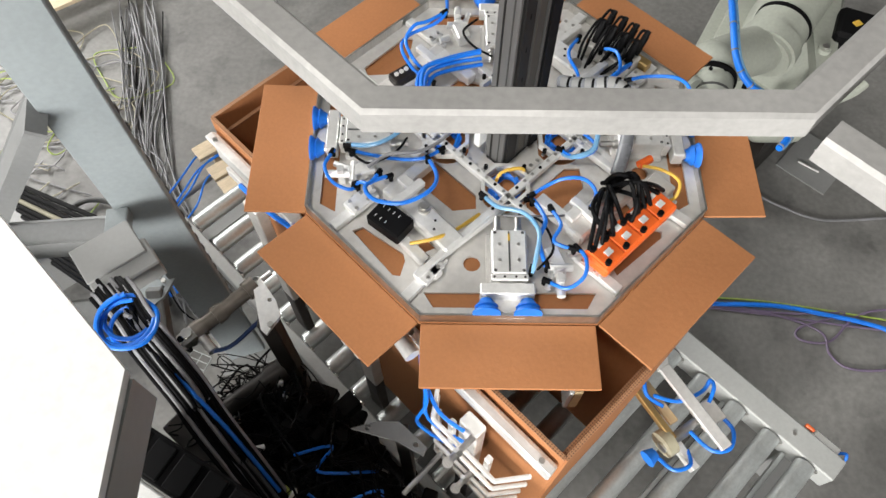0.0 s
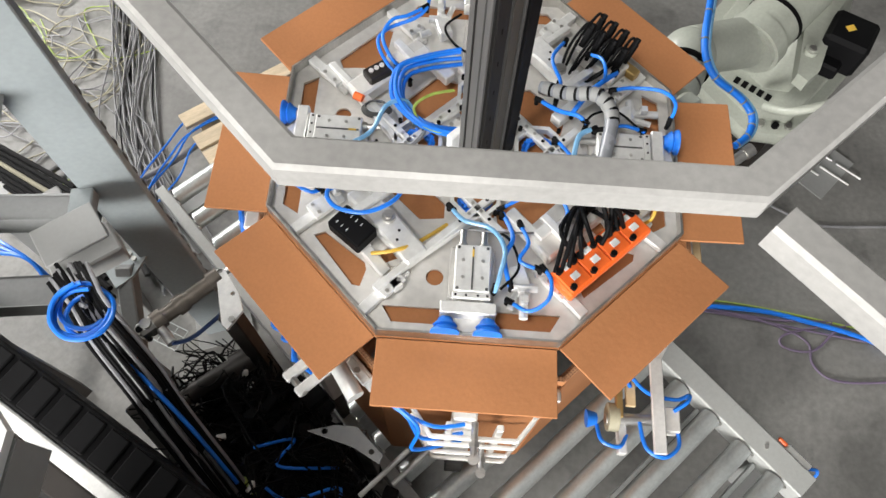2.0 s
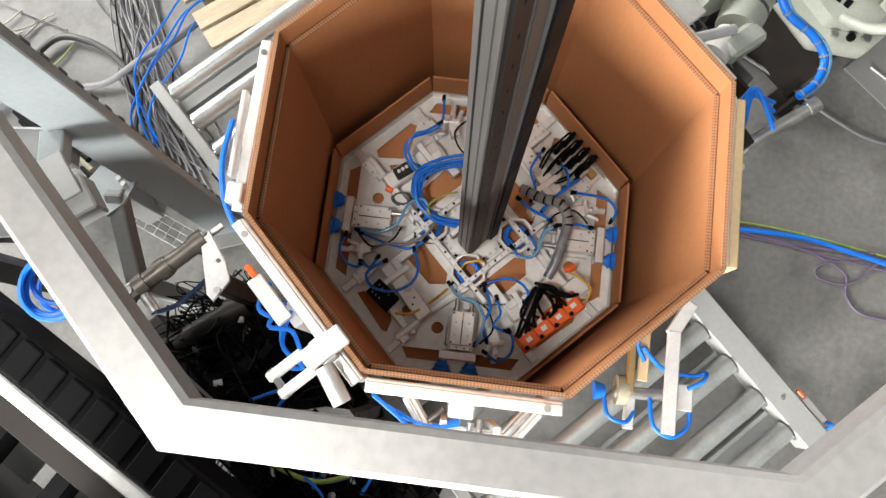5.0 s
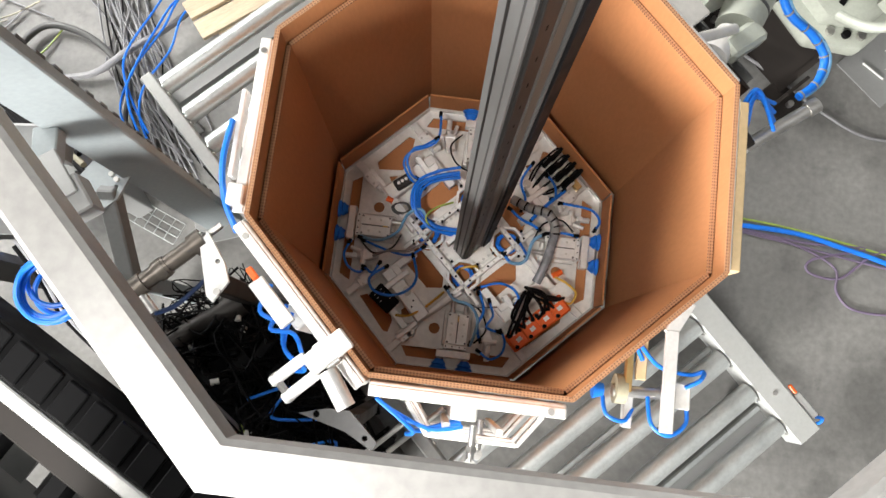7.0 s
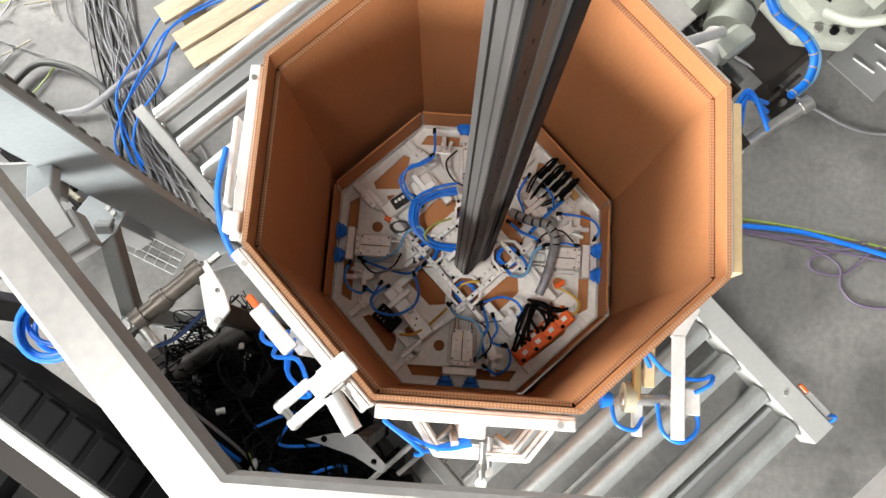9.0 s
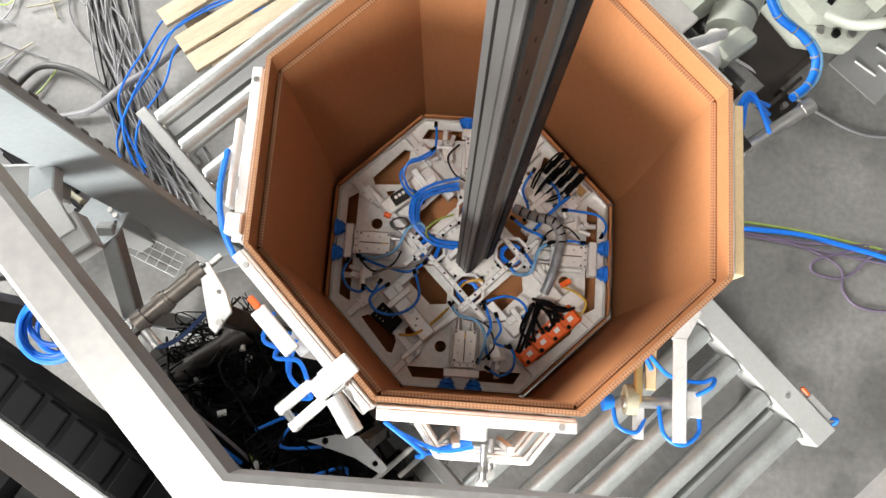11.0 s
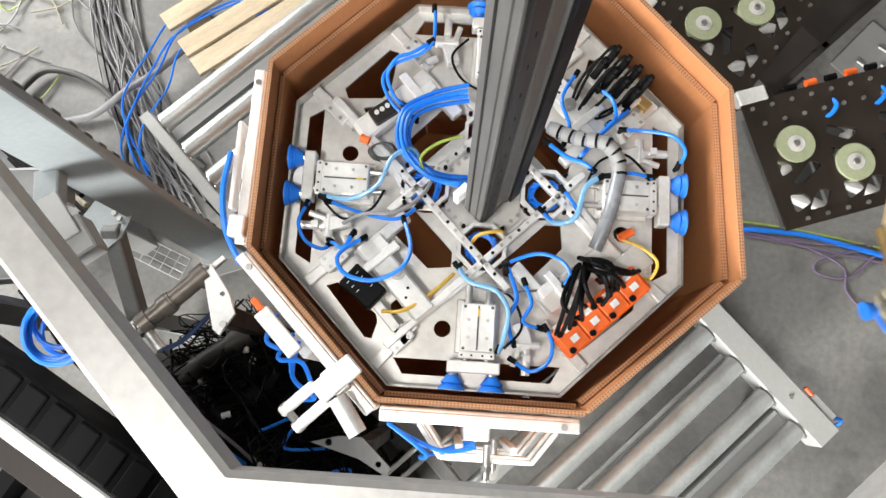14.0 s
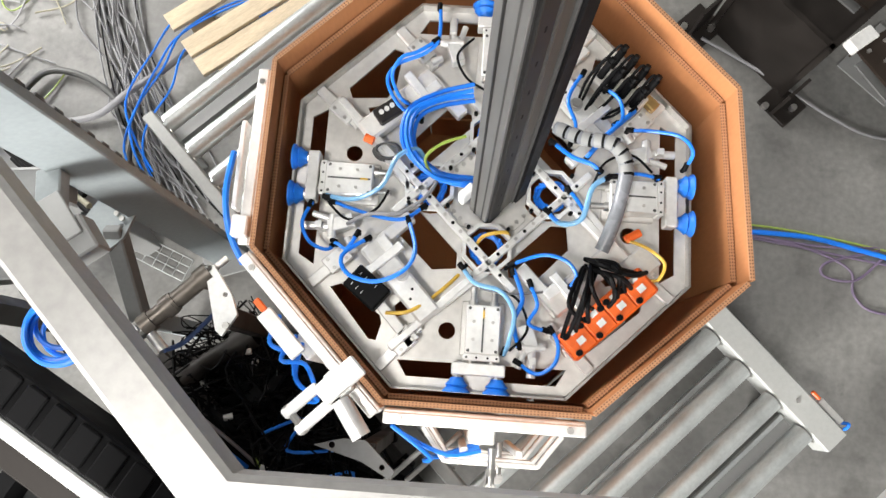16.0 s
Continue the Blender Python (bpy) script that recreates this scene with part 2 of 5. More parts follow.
# ---- hall ----
def hall():
    structure("ground", box(B(), (60, 60, 0.2), (0, 0, -0.1)), CONCRETE, "smooth grey concrete hall floor with faint stains")
    X0, X1, Y0, Y1, H = -5.0, 7.0, -6.0, 8.0, 6.0
    structure("wall_east", box(B(), (0.2, Y1 - Y0 + 0.4, H), (X1 + 0.1, (Y0 + Y1) / 2, H / 2)), WALL, "plain light hall wall")
    w = B()
    box(w, (X1 - X0, 0.2, 1.8), (1, Y0 - 0.1, 0.9)), box(w, (X1 - X0, 0.2, 1.2), (1, Y0 - 0.1, 5.4))
    box(w, (1.3, 0.2, 3.0), (X0 + 0.65, Y0 - 0.1, 3.3)), box(w, (6.1, 0.2, 3.0), (X1 - 3.05, Y0 - 0.1, 3.3))
    structure("wall_south", w, WALL, "light hall wall with a wide window")
    structure("wall_north", box(B(), (X1 - X0, 0.2, H), ((X0 + X1) / 2, Y1 + 0.1, H / 2)), WALL, "plain light hall wall")
    w = B()
    x = X0 - 0.1
    box(w, (0.2, Y1 - Y0 + 0.4, 1.2), (x, 1, 0.6)), box(w, (0.2, Y1 - Y0 + 0.4, 2.0), (x, 1, 5.0))
    box(w, (0.2, 6.7, 2.8), (x, Y0 + 3.15, 2.6)), box(w, (0.2, 4.3, 2.8), (x, Y1 - 1.95, 2.6))
    structure("wall_west", w, WALL, "light hall wall with a tall window")
    c = B()
    sheet(c, [(X0, Y0), (X1, Y0), (X1, Y1), (X0, Y1)], [[uv(u, v)[:2] for u, v in ((-2.0, -2.85), (0.5, -2.85), (0.5, -1.7), (-2.0, -1.7))], [(2.2, -2.4), (4.6, -2.4), (4.6, 0.0), (2.2, 0.0)]], H, H + 0.2)
    structure("ceiling", c, WALL, "light hall ceiling with roof openings")


hall()


# ---- roller conveyor ----
def conveyor():
    t = thing("roller_conveyor", "low roller conveyor with zinc rollers and pale grey side beams", "conveyor")
    for v, w, u0, u1 in ((-0.458, 0.038, -1.018, 1.056), (0.428, 0.078, -1.018, 1.056)):
        b = box(B(), (u1 - u0, w, 0.09), uv((u0 + u1) / 2, v, 0.315), rz=-45, bevel=0.004)
        beam = part("side_beam", b, BEAM, t, "pale grey painted side beam")
        for k in range(17):
            s = 1 if v < 0 else -1
            p = uv(-0.961 + 0.1212 * k + 0.03, v + s * (w / 2 + 0.002), 0.338)
            part("axle_bolt", rod(B(), p, uv(-0.961 + 0.1212 * k + 0.03, v + s * (w / 2 + 0.007), 0.338), 0.008, 6), STEEL, beam)
    for u in (0.9, 0.3, -0.4):
        part("beam_bolt", rod(B(), uv(u, 0.428, 0.36), uv(u, 0.428, 0.364), 0.007, 6), STEEL, t)
    roller = None
    for i in range(17):
        u = -0.961 + 0.1212 * i
        if roller is None:
            b = rod(B(), (-0.41, 0, 0), (0.402, 0, 0), 0.03, 24)
            rod(b, (-0.437, 0, 0), (0.388 + 0.03, 0, 0), 0.009, 8)
            for x in (-0.408, 0.4):
                rod(b, (x - 0.006, 0, 0), (x + 0.006, 0, 0), 0.0225, 16)
            roller = part("roller", b, ZINC, t)
            ob = roller
        else:
            ob = roller.copy()
            scene.collection.objects.link(ob)
        ob.matrix_basis = pose(*uv(u, -0.02, 0.335), 0, 0, 45)
    for u in (-0.95, 0.95):
        for v in (-0.458, 0.428):
            part("leg", box(B(), (0.06, 0.05, 0.27), uv(u, v, 0.135), rz=-45, bevel=0.003), GREYPAINT, t)
        part("cross_member", box(B(), (0.05, 0.84, 0.05), uv(u, -0.015, 0.24), rz=-45), GREYPAINT, t)
    for u in (0.7, 0.92):
        part("guide_bar", box(B(), (0.014, 0.8, 0.02), uv(u, -0.015, 0.29), rz=-45, bevel=0.002), ZINC, t)
    b = box(B(), (0.085, 0.02, 0.03), uv(0.985, 0.482, 0.335), rz=-45, bevel=0.003)
    part("sensor_bracket", b, ALU, t)
    part("sensor", box(B(), (0.03, 0.012, 0.012), uv(0.925, 0.48, 0.352), rz=-45, bevel=0.003), ORANGE, t, "small orange sensor")
    part("rack_strip", box(B(), (0.17, 0.012, 0.02), uv(0.64, 0.482, 0.3), rz=-45, bevel=0.002), DARKGREY, t, "dark toothed strip on the beam")
    part("sensor_cable", hose(B(), [uv(1.03, 0.484, 0.335), uv(1.05, 0.5, 0.33), uv(1.06, 0.485, 0.28), uv(1.04, 0.47, 0.05)], 0.005), BLUE, t, "blue sensor cable")


conveyor()

# ---- octagonal carton ----
SIDE = 0.355
RIM, FOOT, LINER = 1.215, 0.365, 1.16
TH = 0.009


def carton():
    """Eight wall panels of double corrugated board, hinged at their upright folds."""
    panels = []
    t = thing("octagonal_carton", "tall brown octagonal corrugated cardboard carton standing on rollers", "carton")
    for i in range(8):
        h = RIM - FOOT
        b = box(B(), (SIDE, TH, h), (0, 0, h / 2))
        p = part("carton_wall", b, BOARD, t)
        e = box(B(), (SIDE, TH, 0.003), (0, 0, h + 0.0015))
        part("cut_edge", e, EDGE, p, "fluted cut edge of the board")
        hl = LINER - FOOT
        b = box(B(), (SIDE - 0.012, TH, hl), (0, 0.0108, hl / 2))
        part("liner_wall", b, BOARD, p)
        e = box(B(), (SIDE - 0.012, TH, 0.003), (0, 0.0108, hl + 0.0015))
        part("liner_edge", e, EDGE, p, "fluted cut edge of the liner")
        panels.append(p)
    return t, panels


CARTON, PANELS = carton()


def sleeve(phi, vl, du=-0.009):
    """Ends of the eight panels in conveyor axes for the opening angle phi."""
    s, c, d = SIDE, SIDE * math.cos(phi), SIDE * math.sin(phi)
    pts = [(-s / 2, vl), (s / 2, vl), (s / 2 + c, vl + d), (s / 2 + c, vl + d + s), (s / 2, vl + 2 * d + s), (-s / 2, vl + 2 * d + s), (-s / 2 - c, vl + d + s), (-s / 2 - c, vl + d)]
    out = []
    for i in range(8):
        a, b = Vector(uv(pts[i][0] + du, pts[i][1])), Vector(uv(pts[(i + 1) % 8][0] + du, pts[(i + 1) % 8][1]))
        m = (a + b) / 2
        out.append((m.x, m.y, math.degrees(math.atan2(b.y - a.y, b.x - a.x))))
    return out


# ---- forming tool ----
def rot4(pts, k):
    c, s = ((1, 0), (0, 1), (-1, 0), (0, -1))[k]
    return [(c * x - s * y, s * x + c * y) for x, y in pts]


OCT_C = 0.222


def octagon(w, c):
    h = w / 2
    return [(-h + c, h), (-h, h - c), (-h, -h + c), (-h + c, -h), (h - c, -h), (h, -h + c), (h, h - c), (h - c, h)]


def suction_unit(t, k):
    """A guided cylinder with a cross bar and two bellows cups, on the side k of the tool."""
    m = pose(0, 0, 0, 0, 0, 90 * k)

    def P(name, b, material, label="", parent=None):
        xf(b, m)
        return part(name, b, material, parent or t, label)
    b = box(B(), (0.062, 0.088, 0.036), (0.001, -0.266, 0.032), bevel=0.002)
    body = P("guided_cylinder", b, ALU, "aluminium guided air cylinder")
    P("mounting_base", box(B(), (0.08, 0.1, 0.012), (0.001, -0.262, 0.009), bevel=0.002), PLATE, "", body)
    P("sensor_slot", box(B(), (0.003, 0.08, 0.001), (0.001, -0.266, 0.0503)), DARKGREY, "", body)
    P("sensor_tag", box(B(), (0.0035, 0.014, 0.0015), (0.001, -0.238, 0.0507)), YELLOW, "small yellow sensor tag", body)
    for x in (-0.016, 0.018):
        for y in (-0.252, -0.284):
            P("screw", rod(B(), (x, y, 0.049), (x, y, 0.0515), 0.0032, 8), STEEL, "", body)
    for x in (-0.024, 0.026):
        for y in (-0.228, -0.304):
            P("counterbore", rod(B(), (x, y, 0.049), (x, y, 0.0506), 0.003, 8), DARKGREY, "", body)
    P("end_plate", box(B(), (0.066, 0.012, 0.034), (0.001, -0.316, 0.032), bevel=0.0015), ALU, "", body)
    for x in (-0.026, -0.008, 0.012, 0.028):
        P("pin", rod(B(), (x, -0.316, 0.048), (x, -0.316, 0.0498), 0.0022, 6), BLACK, "", body)
    for x in (-0.018, 0.02):
        P("guide_rod", rod(B(), (x, -0.332, 0.034), (x, -0.188, 0.034), 0.0062, 12), STEEL, "", body)
        P("rod_collar", rod(B(), (x, -0.224, 0.034), (x, -0.214, 0.034), 0.009, 12), STEEL, "", body)
    P("cross_bar", box(B(), (0.096, 0.022, 0.032), (-0.003, -0.337, 0.03), bevel=0.002), ALU)
    for x in (-0.04, 0.032):
        b = rod(B(), (x, -0.347, 0.03), (x, -0.356, 0.03), 0.006, 12)
        for y0, y1, r1, r2 in ((-0.352, -0.358, 0.011, 0.014), (-0.358, -0.366, 0.014, 0.021), (-0.366, -0.369, 0.021, 0.017), (-0.369, -0.376, 0.018, 0.0245), (-0.376, -0.379, 0.0245, 0.025)):
            rod(b, (x, y0, 0.03), (x, y1, 0.03), r1, 22, r2)
        P("suction_cup", b, BLUECUP, "blue rubber bellows suction cup")
        P("cup_stem", rod(B(), (x, -0.345, 0.03), (x, -0.353, 0.03), 0.0085, 10), STEEL)
    b = B()
    sheet(b, [(-0.003 + 0.026 * math.cos(q), -0.348 - 0.024 * math.sin(q)) for q in [0.314 * j for j in range(11)]], [], 0.012, 0.018)
    P("wear_pad", b, PLATE, "pale half-round pad between the cups")


def forming_tool():
    t = thing("forming_tool", "octagonal steel forming tool full of pneumatic parts on a vertical mast", "machine tool", pose(0, 0, 1.339))
    holes = []
    for k in range(4):
        holes.append(rot4([(-0.152, -0.327), (0.16, -0.325), (0.142, -0.356), (-0.134, -0.356)], k))
        if k == 3:
            holes.append([(-0.291, 0.199), (-0.207, 0.289), (-0.189, 0.284), (-0.199, 0.206), (-0.214, 0.183), (-0.283, 0.178)])
        else:
            holes.append(rot4([(-0.289, -0.201), (-0.269, -0.193), (-0.191, -0.248), (-0.187, -0.263), (-0.195, -0.295), (-0.209, -0.293)], k))
        holes.append(rot4(ring(0.016, 14, -0.064, -0.268), k))
        holes.append(rot4(ring(0.047, 24, 0.0, -0.112), k))
        holes.append(rot4([(-0.16, -0.045), (-0.135, -0.04), (-0.055, -0.12), (-0.055, -0.15), (-0.1, -0.155), (-0.17, -0.09)], k))
        holes.append(rot4([(-0.16, -0.25), (-0.165, -0.228), (-0.132, -0.195), (-0.13, -0.235)], k))
    part("base_plate", sheet(B(), octagon(0.752, 0.22), holes, -0.004, 0.002), PLATE, t, "octagonal steel plate with cut-outs")
    o = octagon(0.76, OCT_C)
    for i in range(8):
        a, b_ = Vector((*o[i], 0)), Vector((*o[(i + 1) % 8], 0))
        mid, d = (a + b_) / 2, b_ - a
        n = mid.normalized()
        b = box(B(), (d.length, 0.004, 0.03), (*(mid - n * 0.002).xy, 0.009), rz=math.degrees(math.atan2(d.y, d.x)))
        part("edge_rail", b, STEEL, t)
    # mast: a boxy linear axis, turned with the diagonal
    mz, mx, my, ma = 2.2, 0.012, -0.014, 47
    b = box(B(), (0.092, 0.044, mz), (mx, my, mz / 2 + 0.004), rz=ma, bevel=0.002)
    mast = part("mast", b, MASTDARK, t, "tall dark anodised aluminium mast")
    # Strips by face: pale on the left, mostly near-black on front and right.
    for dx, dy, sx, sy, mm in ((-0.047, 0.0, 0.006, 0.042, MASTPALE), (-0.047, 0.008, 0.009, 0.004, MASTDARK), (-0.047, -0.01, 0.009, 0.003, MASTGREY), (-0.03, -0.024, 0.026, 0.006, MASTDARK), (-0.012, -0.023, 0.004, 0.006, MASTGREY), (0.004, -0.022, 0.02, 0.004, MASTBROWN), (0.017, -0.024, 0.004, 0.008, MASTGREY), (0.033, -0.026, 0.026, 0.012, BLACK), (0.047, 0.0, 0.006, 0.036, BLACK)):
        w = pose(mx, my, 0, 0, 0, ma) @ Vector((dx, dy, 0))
        part("guide_rail" if mm is MASTBROWN else "face_strip", box(B(), (sx, sy, mz - 0.02), (w.x, w.y, mz / 2 + 0.014), rz=ma, bevel=0.001), mm, mast)
    for j in range(28):
        w = pose(mx, my, 0, 0, 0, ma) @ Vector((-0.03, -0.0272, 0))
        part("print_mark", box(B(), (0.0025, 0.0005, 0.01), (w.x, w.y, 0.12 + 0.07 * j), rz=ma), BLACK, mast)
    part("stop_block", box(B(), (0.032, 0.014, 0.05), (-0.045, -0.022, 0.07), rz=47, bevel=0.002), WHITE, mast, "white plastic block")
    b = sheet(B(), octagon(0.17, 0.072), [], 0.003, 0.009)
    xf(b, pose(0, 0, 0, 0, 0, 45))
    hub = part("hub_plate", b, PLATE, t, "pale steel hub plate")
    for k in range(4):
        for j in range(-2, 3):
            p = pose(0, 0, 0, 0, 0, 45 + 90 * k) @ Vector((0.076, 0.018 * j, 0.009))
            part("screw", rod(B(), p[:], (p + Vector((0, 0, 0.0025)))[:], 0.0042, 8), STEEL, hub)
    # four square rails round the hub, crossing one another
    for k in range(4):
        b = box(B(), (0.5, 0.014, 0.016), (-0.085, 0, 0.028), bevel=0.002)
        a = radians(45 + 90 * k)
        xf(b, pose(0.095 * math.cos(a - 1.5708) + 0.004, 0.095 * math.sin(a - 1.5708) - 0.006, 0, 0, 0, 45 + 90 * k))
        cr = part("cross_rail", b, ALU, t, "slotted aluminium rail")
        for j in range(-6, 7):
            q = pose(0.095 * math.cos(a - 1.5708) + 0.004, 0.095 * math.sin(a - 1.5708) - 0.006, 0, 0, 0, 45 + 90 * k) @ Vector((j * 0.022 - 0.005, 0, 0.0362))
            part("screw", rod(B(), q[:], (q + Vector((0, 0, 0.0015)))[:], 0.0034, 8), STEEL if j % 3 else BLACK, cr)
        # two bars that run in from each slanting side, and a strut to the hub
        q = pose(0, 0, 0, 0, 0, 90 * k)
        for x, y, rz_, l in ((-0.325, -0.2, 45, 0.11), (-0.186, -0.346, 50, 0.11)):
            m = q @ pose(x, y, 0, 0, 0, rz_)
            b = box(B(), (l, 0.02, 0.014), (l / 2, 0, 0.012), bevel=0.0015)
            box(b, (0.05, 0.034, 0.012), (l * 0.62, 0.0, 0.024), bevel=0.0015)
            xf(b, m)
            bar = part("corner_bracket", b, ALU, t, "bolted aluminium corner bar")
            for j in range(4):
                p = m @ Vector((l * 0.62 + (-0.014, 0.014)[j % 2], (-0.01, 0.01)[j // 2], 0.03))
                part("screw", rod(B(), p[:], (p + Vector((0, 0, 0.003)))[:], 0.0036, 8), STEEL, bar)
        b = box(B(), (0.2, 0.013, 0.016), (0, 0, 0.026), bevel=0.0015)
        xf(b, q @ pose(-0.062, -0.212, 0, 0, 0, 41))
        part("strut", b, ALU, t, "square aluminium strut")
    for k in range(4):
        suction_unit(t, k)
    return t


TOOL = forming_tool()


# ---- octagonal tray with eight flaps, carried under the tool ----
def tray():
    t = thing("octagonal_tray", "brown cardboard octagonal tray with eight flaps, pressed into the carton", "cardboard tray", pose(0, 0, 1.325))
    part("tray_floor", sheet(B(), octagon(0.764, 0.223), [], -0.012, -0.006), BOARD, t)
    flaps = []
    for i in range(8):
        b = box(B(), (0.312, 0.118, 0.006), (0, -0.061, 0), bevel=0.001)
        flaps.append(part("flap", b, BOARD, t))
    return t, flaps


TRAY, FLAPS = tray()


# ---- guard frame of square tube, near the camera ----
def guard():
    t = thing("guard_frame", "welded brushed steel square tube guard frame", "frame")
    z, h = 2.0145, 0.0165

    def bent(pts):
        b = B()
        rings = []
        sect = [(-h, -h + 0.004), (-h, h - 0.004), (-h + 0.004, h), (h - 0.004, h), (h, h - 0.004), (h, -h + 0.004), (h - 0.004, -h), (-h + 0.004, -h)]
        P = [Vector((*p, z)) for p in pts]
        for i, p in enumerate(P):
            d0 = (p - P[i - 1]).normalized() if i else (P[1] - p).normalized()
            d1 = (P[i + 1] - p).normalized() if i < len(P) - 1 else d0
            m = (d0 + d1).normalized()
            n = Vector((-m.y, m.x, 0)) / max(m.dot(d0), 0.3)
            rings.append([b.verts.new(p + n * q + Vector((0, 0, w))) for q, w in sect])
        for r0, r1 in zip(rings, rings[1:]):
            for k in range(8):
                b.faces.new((r0[k], r0[(k + 1) % 8], r1[(k + 1) % 8], r1[k]))
        b.faces.new(rings[0]), b.faces.new(rings[-1][::-1])
        return b
    part("rail", bent([(-2.9, 2.27), (-0.1815, -0.4507), (0.2035, -0.4507), (2.6, 1.83)]), TUBE, t)
    part("stay", bent([(0.22, -0.48), (2.3, -2.56)]), TUBE, t)
    for x, y in ((-2.9, 2.27), (2.6, 1.83), (2.3, -2.56)):
        part("leg", box(B(), (0.03, 0.03, 2.0), (x, y, 1.0), bevel=0.003), TUBE, t)


guard()


# ---- machine frame post and bracing ----
def post():
    t = thing("machine_post", "tall grey painted square steel machine post with a notched edge", "post")
    up = part("upright", box(B(), (0.124, 0.03, 2.6), (-0.836, 0.028, 1.3), rz=20, bevel=0.003), POSTGREY, t)
    for j in range(18):
        p = pose(-0.836, 0.028, 0, 0, 0, 20) @ Vector((0.0625, 0.013, 0.35 + 0.06 * j))
        part("edge_notch", box(B(), (0.003, 0.006, 0.03), p[:], rz=20), DARKGREY, up)
    part("base_flange", box(B(), (0.2, 0.14, 0.012), (-0.836, 0.035, 0.006), rz=20, bevel=0.002), GREYPAINT, t)


post()


# ---- what sits on the forming tool ----
AIR_LINES_A = [
    (BLUE, 0.0050, [(-0.12, 0.345, 0.08), (-0.118, 0.265, 0.1), (-0.137, 0.241, 0.09), (-0.194, 0.22, 0.08), (-0.206, 0.18, 0.08), (-0.178, 0.141, 0.06), (-0.141, 0.129, 0.04)]),
    (BLUE, 0.0050, [(-0.118, 0.265, 0.1), (-0.152, 0.238, 0.1), (-0.182, 0.222, 0.1), (-0.196, 0.192, 0.09), (-0.183, 0.154, 0.08), (-0.164, 0.151, 0.05)]),
    (BLUE, 0.0050, [(-0.332, -0.052, 0.05), (-0.343, -0.092, 0.06), (-0.327, -0.127, 0.06), (-0.297, -0.138, 0.05), (-0.28, -0.125, 0.04)]),
    (BLUE, 0.0055, [(-0.217, -0.114, 0.06), (-0.258, -0.153, 0.09), (-0.243, -0.193, 0.1), (-0.194, -0.201, 0.1), (-0.147, -0.177, 0.1), (-0.13, -0.134, 0.09), (-0.149, -0.073, 0.06)]),
    (PALEBLUE, 0.0060, [(-0.308, -0.039, 0.05), (-0.254, -0.044, 0.06), (-0.204, -0.017, 0.07), (-0.177, 0.035, 0.08), (-0.144, 0.055, 0.07), (-0.123, 0.033, 0.05)]),
    (BLUE, 0.0050, [(-0.299, -0.044, 0.04), (-0.222, -0.07, 0.05), (-0.159, -0.077, 0.06), (-0.12, -0.044, 0.05)]),
    (PALEBLUE, 0.0060, [(-0.047, -0.153, 0.06), (-0.021, -0.183, 0.07), (0.03, -0.199, 0.07), (0.056, -0.236, 0.07), (0.044, -0.286, 0.07), (0.039, -0.305, 0.05)]),
    (BLUE, 0.0050, [(0.063, -0.317, 0.04), (0.098, -0.337, 0.05), (0.13, -0.322, 0.06), (0.138, -0.283, 0.06), (0.121, -0.255, 0.05)]),
    (BLUE, 0.0050, [(0.044, -0.143, 0.04), (0.095, -0.129, 0.07), (0.141, -0.137, 0.09), (0.162, -0.161, 0.08), (0.15, -0.183, 0.05)]),
    (BLUE, 0.0050, [(0.08, -0.173, 0.05), (0.095, -0.213, 0.06), (0.083, -0.253, 0.06), (0.118, -0.26, 0.05)]),
]
AIR_LINES_B = [
    (BLUE, 0.0060, [(0.049, -0.153, 0.04), (0.065, -0.205, 0.06), (0.053, -0.251, 0.06), (0.069, -0.292, 0.04)]),
    (BLUE, 0.0050, [(0.252, 0.13, 0.05), (0.288, 0.122, 0.07), (0.341, 0.114, 0.08), (0.365, 0.084, 0.08), (0.359, 0.061, 0.05)]),
    (BLUE, 0.0070, [(0.176, 0.07, 0.05), (0.207, 0.112, 0.07), (0.261, 0.168, 0.06)]),
    (BLUE, 0.0060, [(0.108, 0.098, 0.05), (0.149, 0.068, 0.06), (0.183, 0.048, 0.07), (0.201, 0.042, 0.06)]),
    (BLUE, 0.0050, [(0.142, 0.008, 0.05), (0.173, -0.045, 0.06), (0.135, -0.061, 0.05), (0.105, -0.034, 0.04)]),
    (PALEBLUE, 0.0070, [(0.216, 0.032, 0.06), (0.185, 0.006, 0.07), (0.166, -0.053, 0.07), (0.13, -0.061, 0.05), (0.111, -0.036, 0.03)]),
    (BLUE, 0.0050, [(0.206, 0.206, 0.06), (0.226, 0.172, 0.09), (0.234, 0.139, 0.08), (0.226, 0.139, 0.05)]),
    (BLUE, 0.0050, [(0.163, 0.237, 0.06), (0.131, 0.17, 0.08), (0.15, 0.126, 0.07), (0.144, 0.095, 0.05)]),
    (BLUE, 0.0050, [(0.224, 0.036, 0.05), (0.272, 0.038, 0.06), (0.311, 0.04, 0.05)]),
    (BLUE, 0.0050, [(-0.238, -0.105, 0.06), (-0.253, -0.139, 0.07), (-0.271, -0.128, 0.06), (-0.286, -0.12, 0.04)]),
]
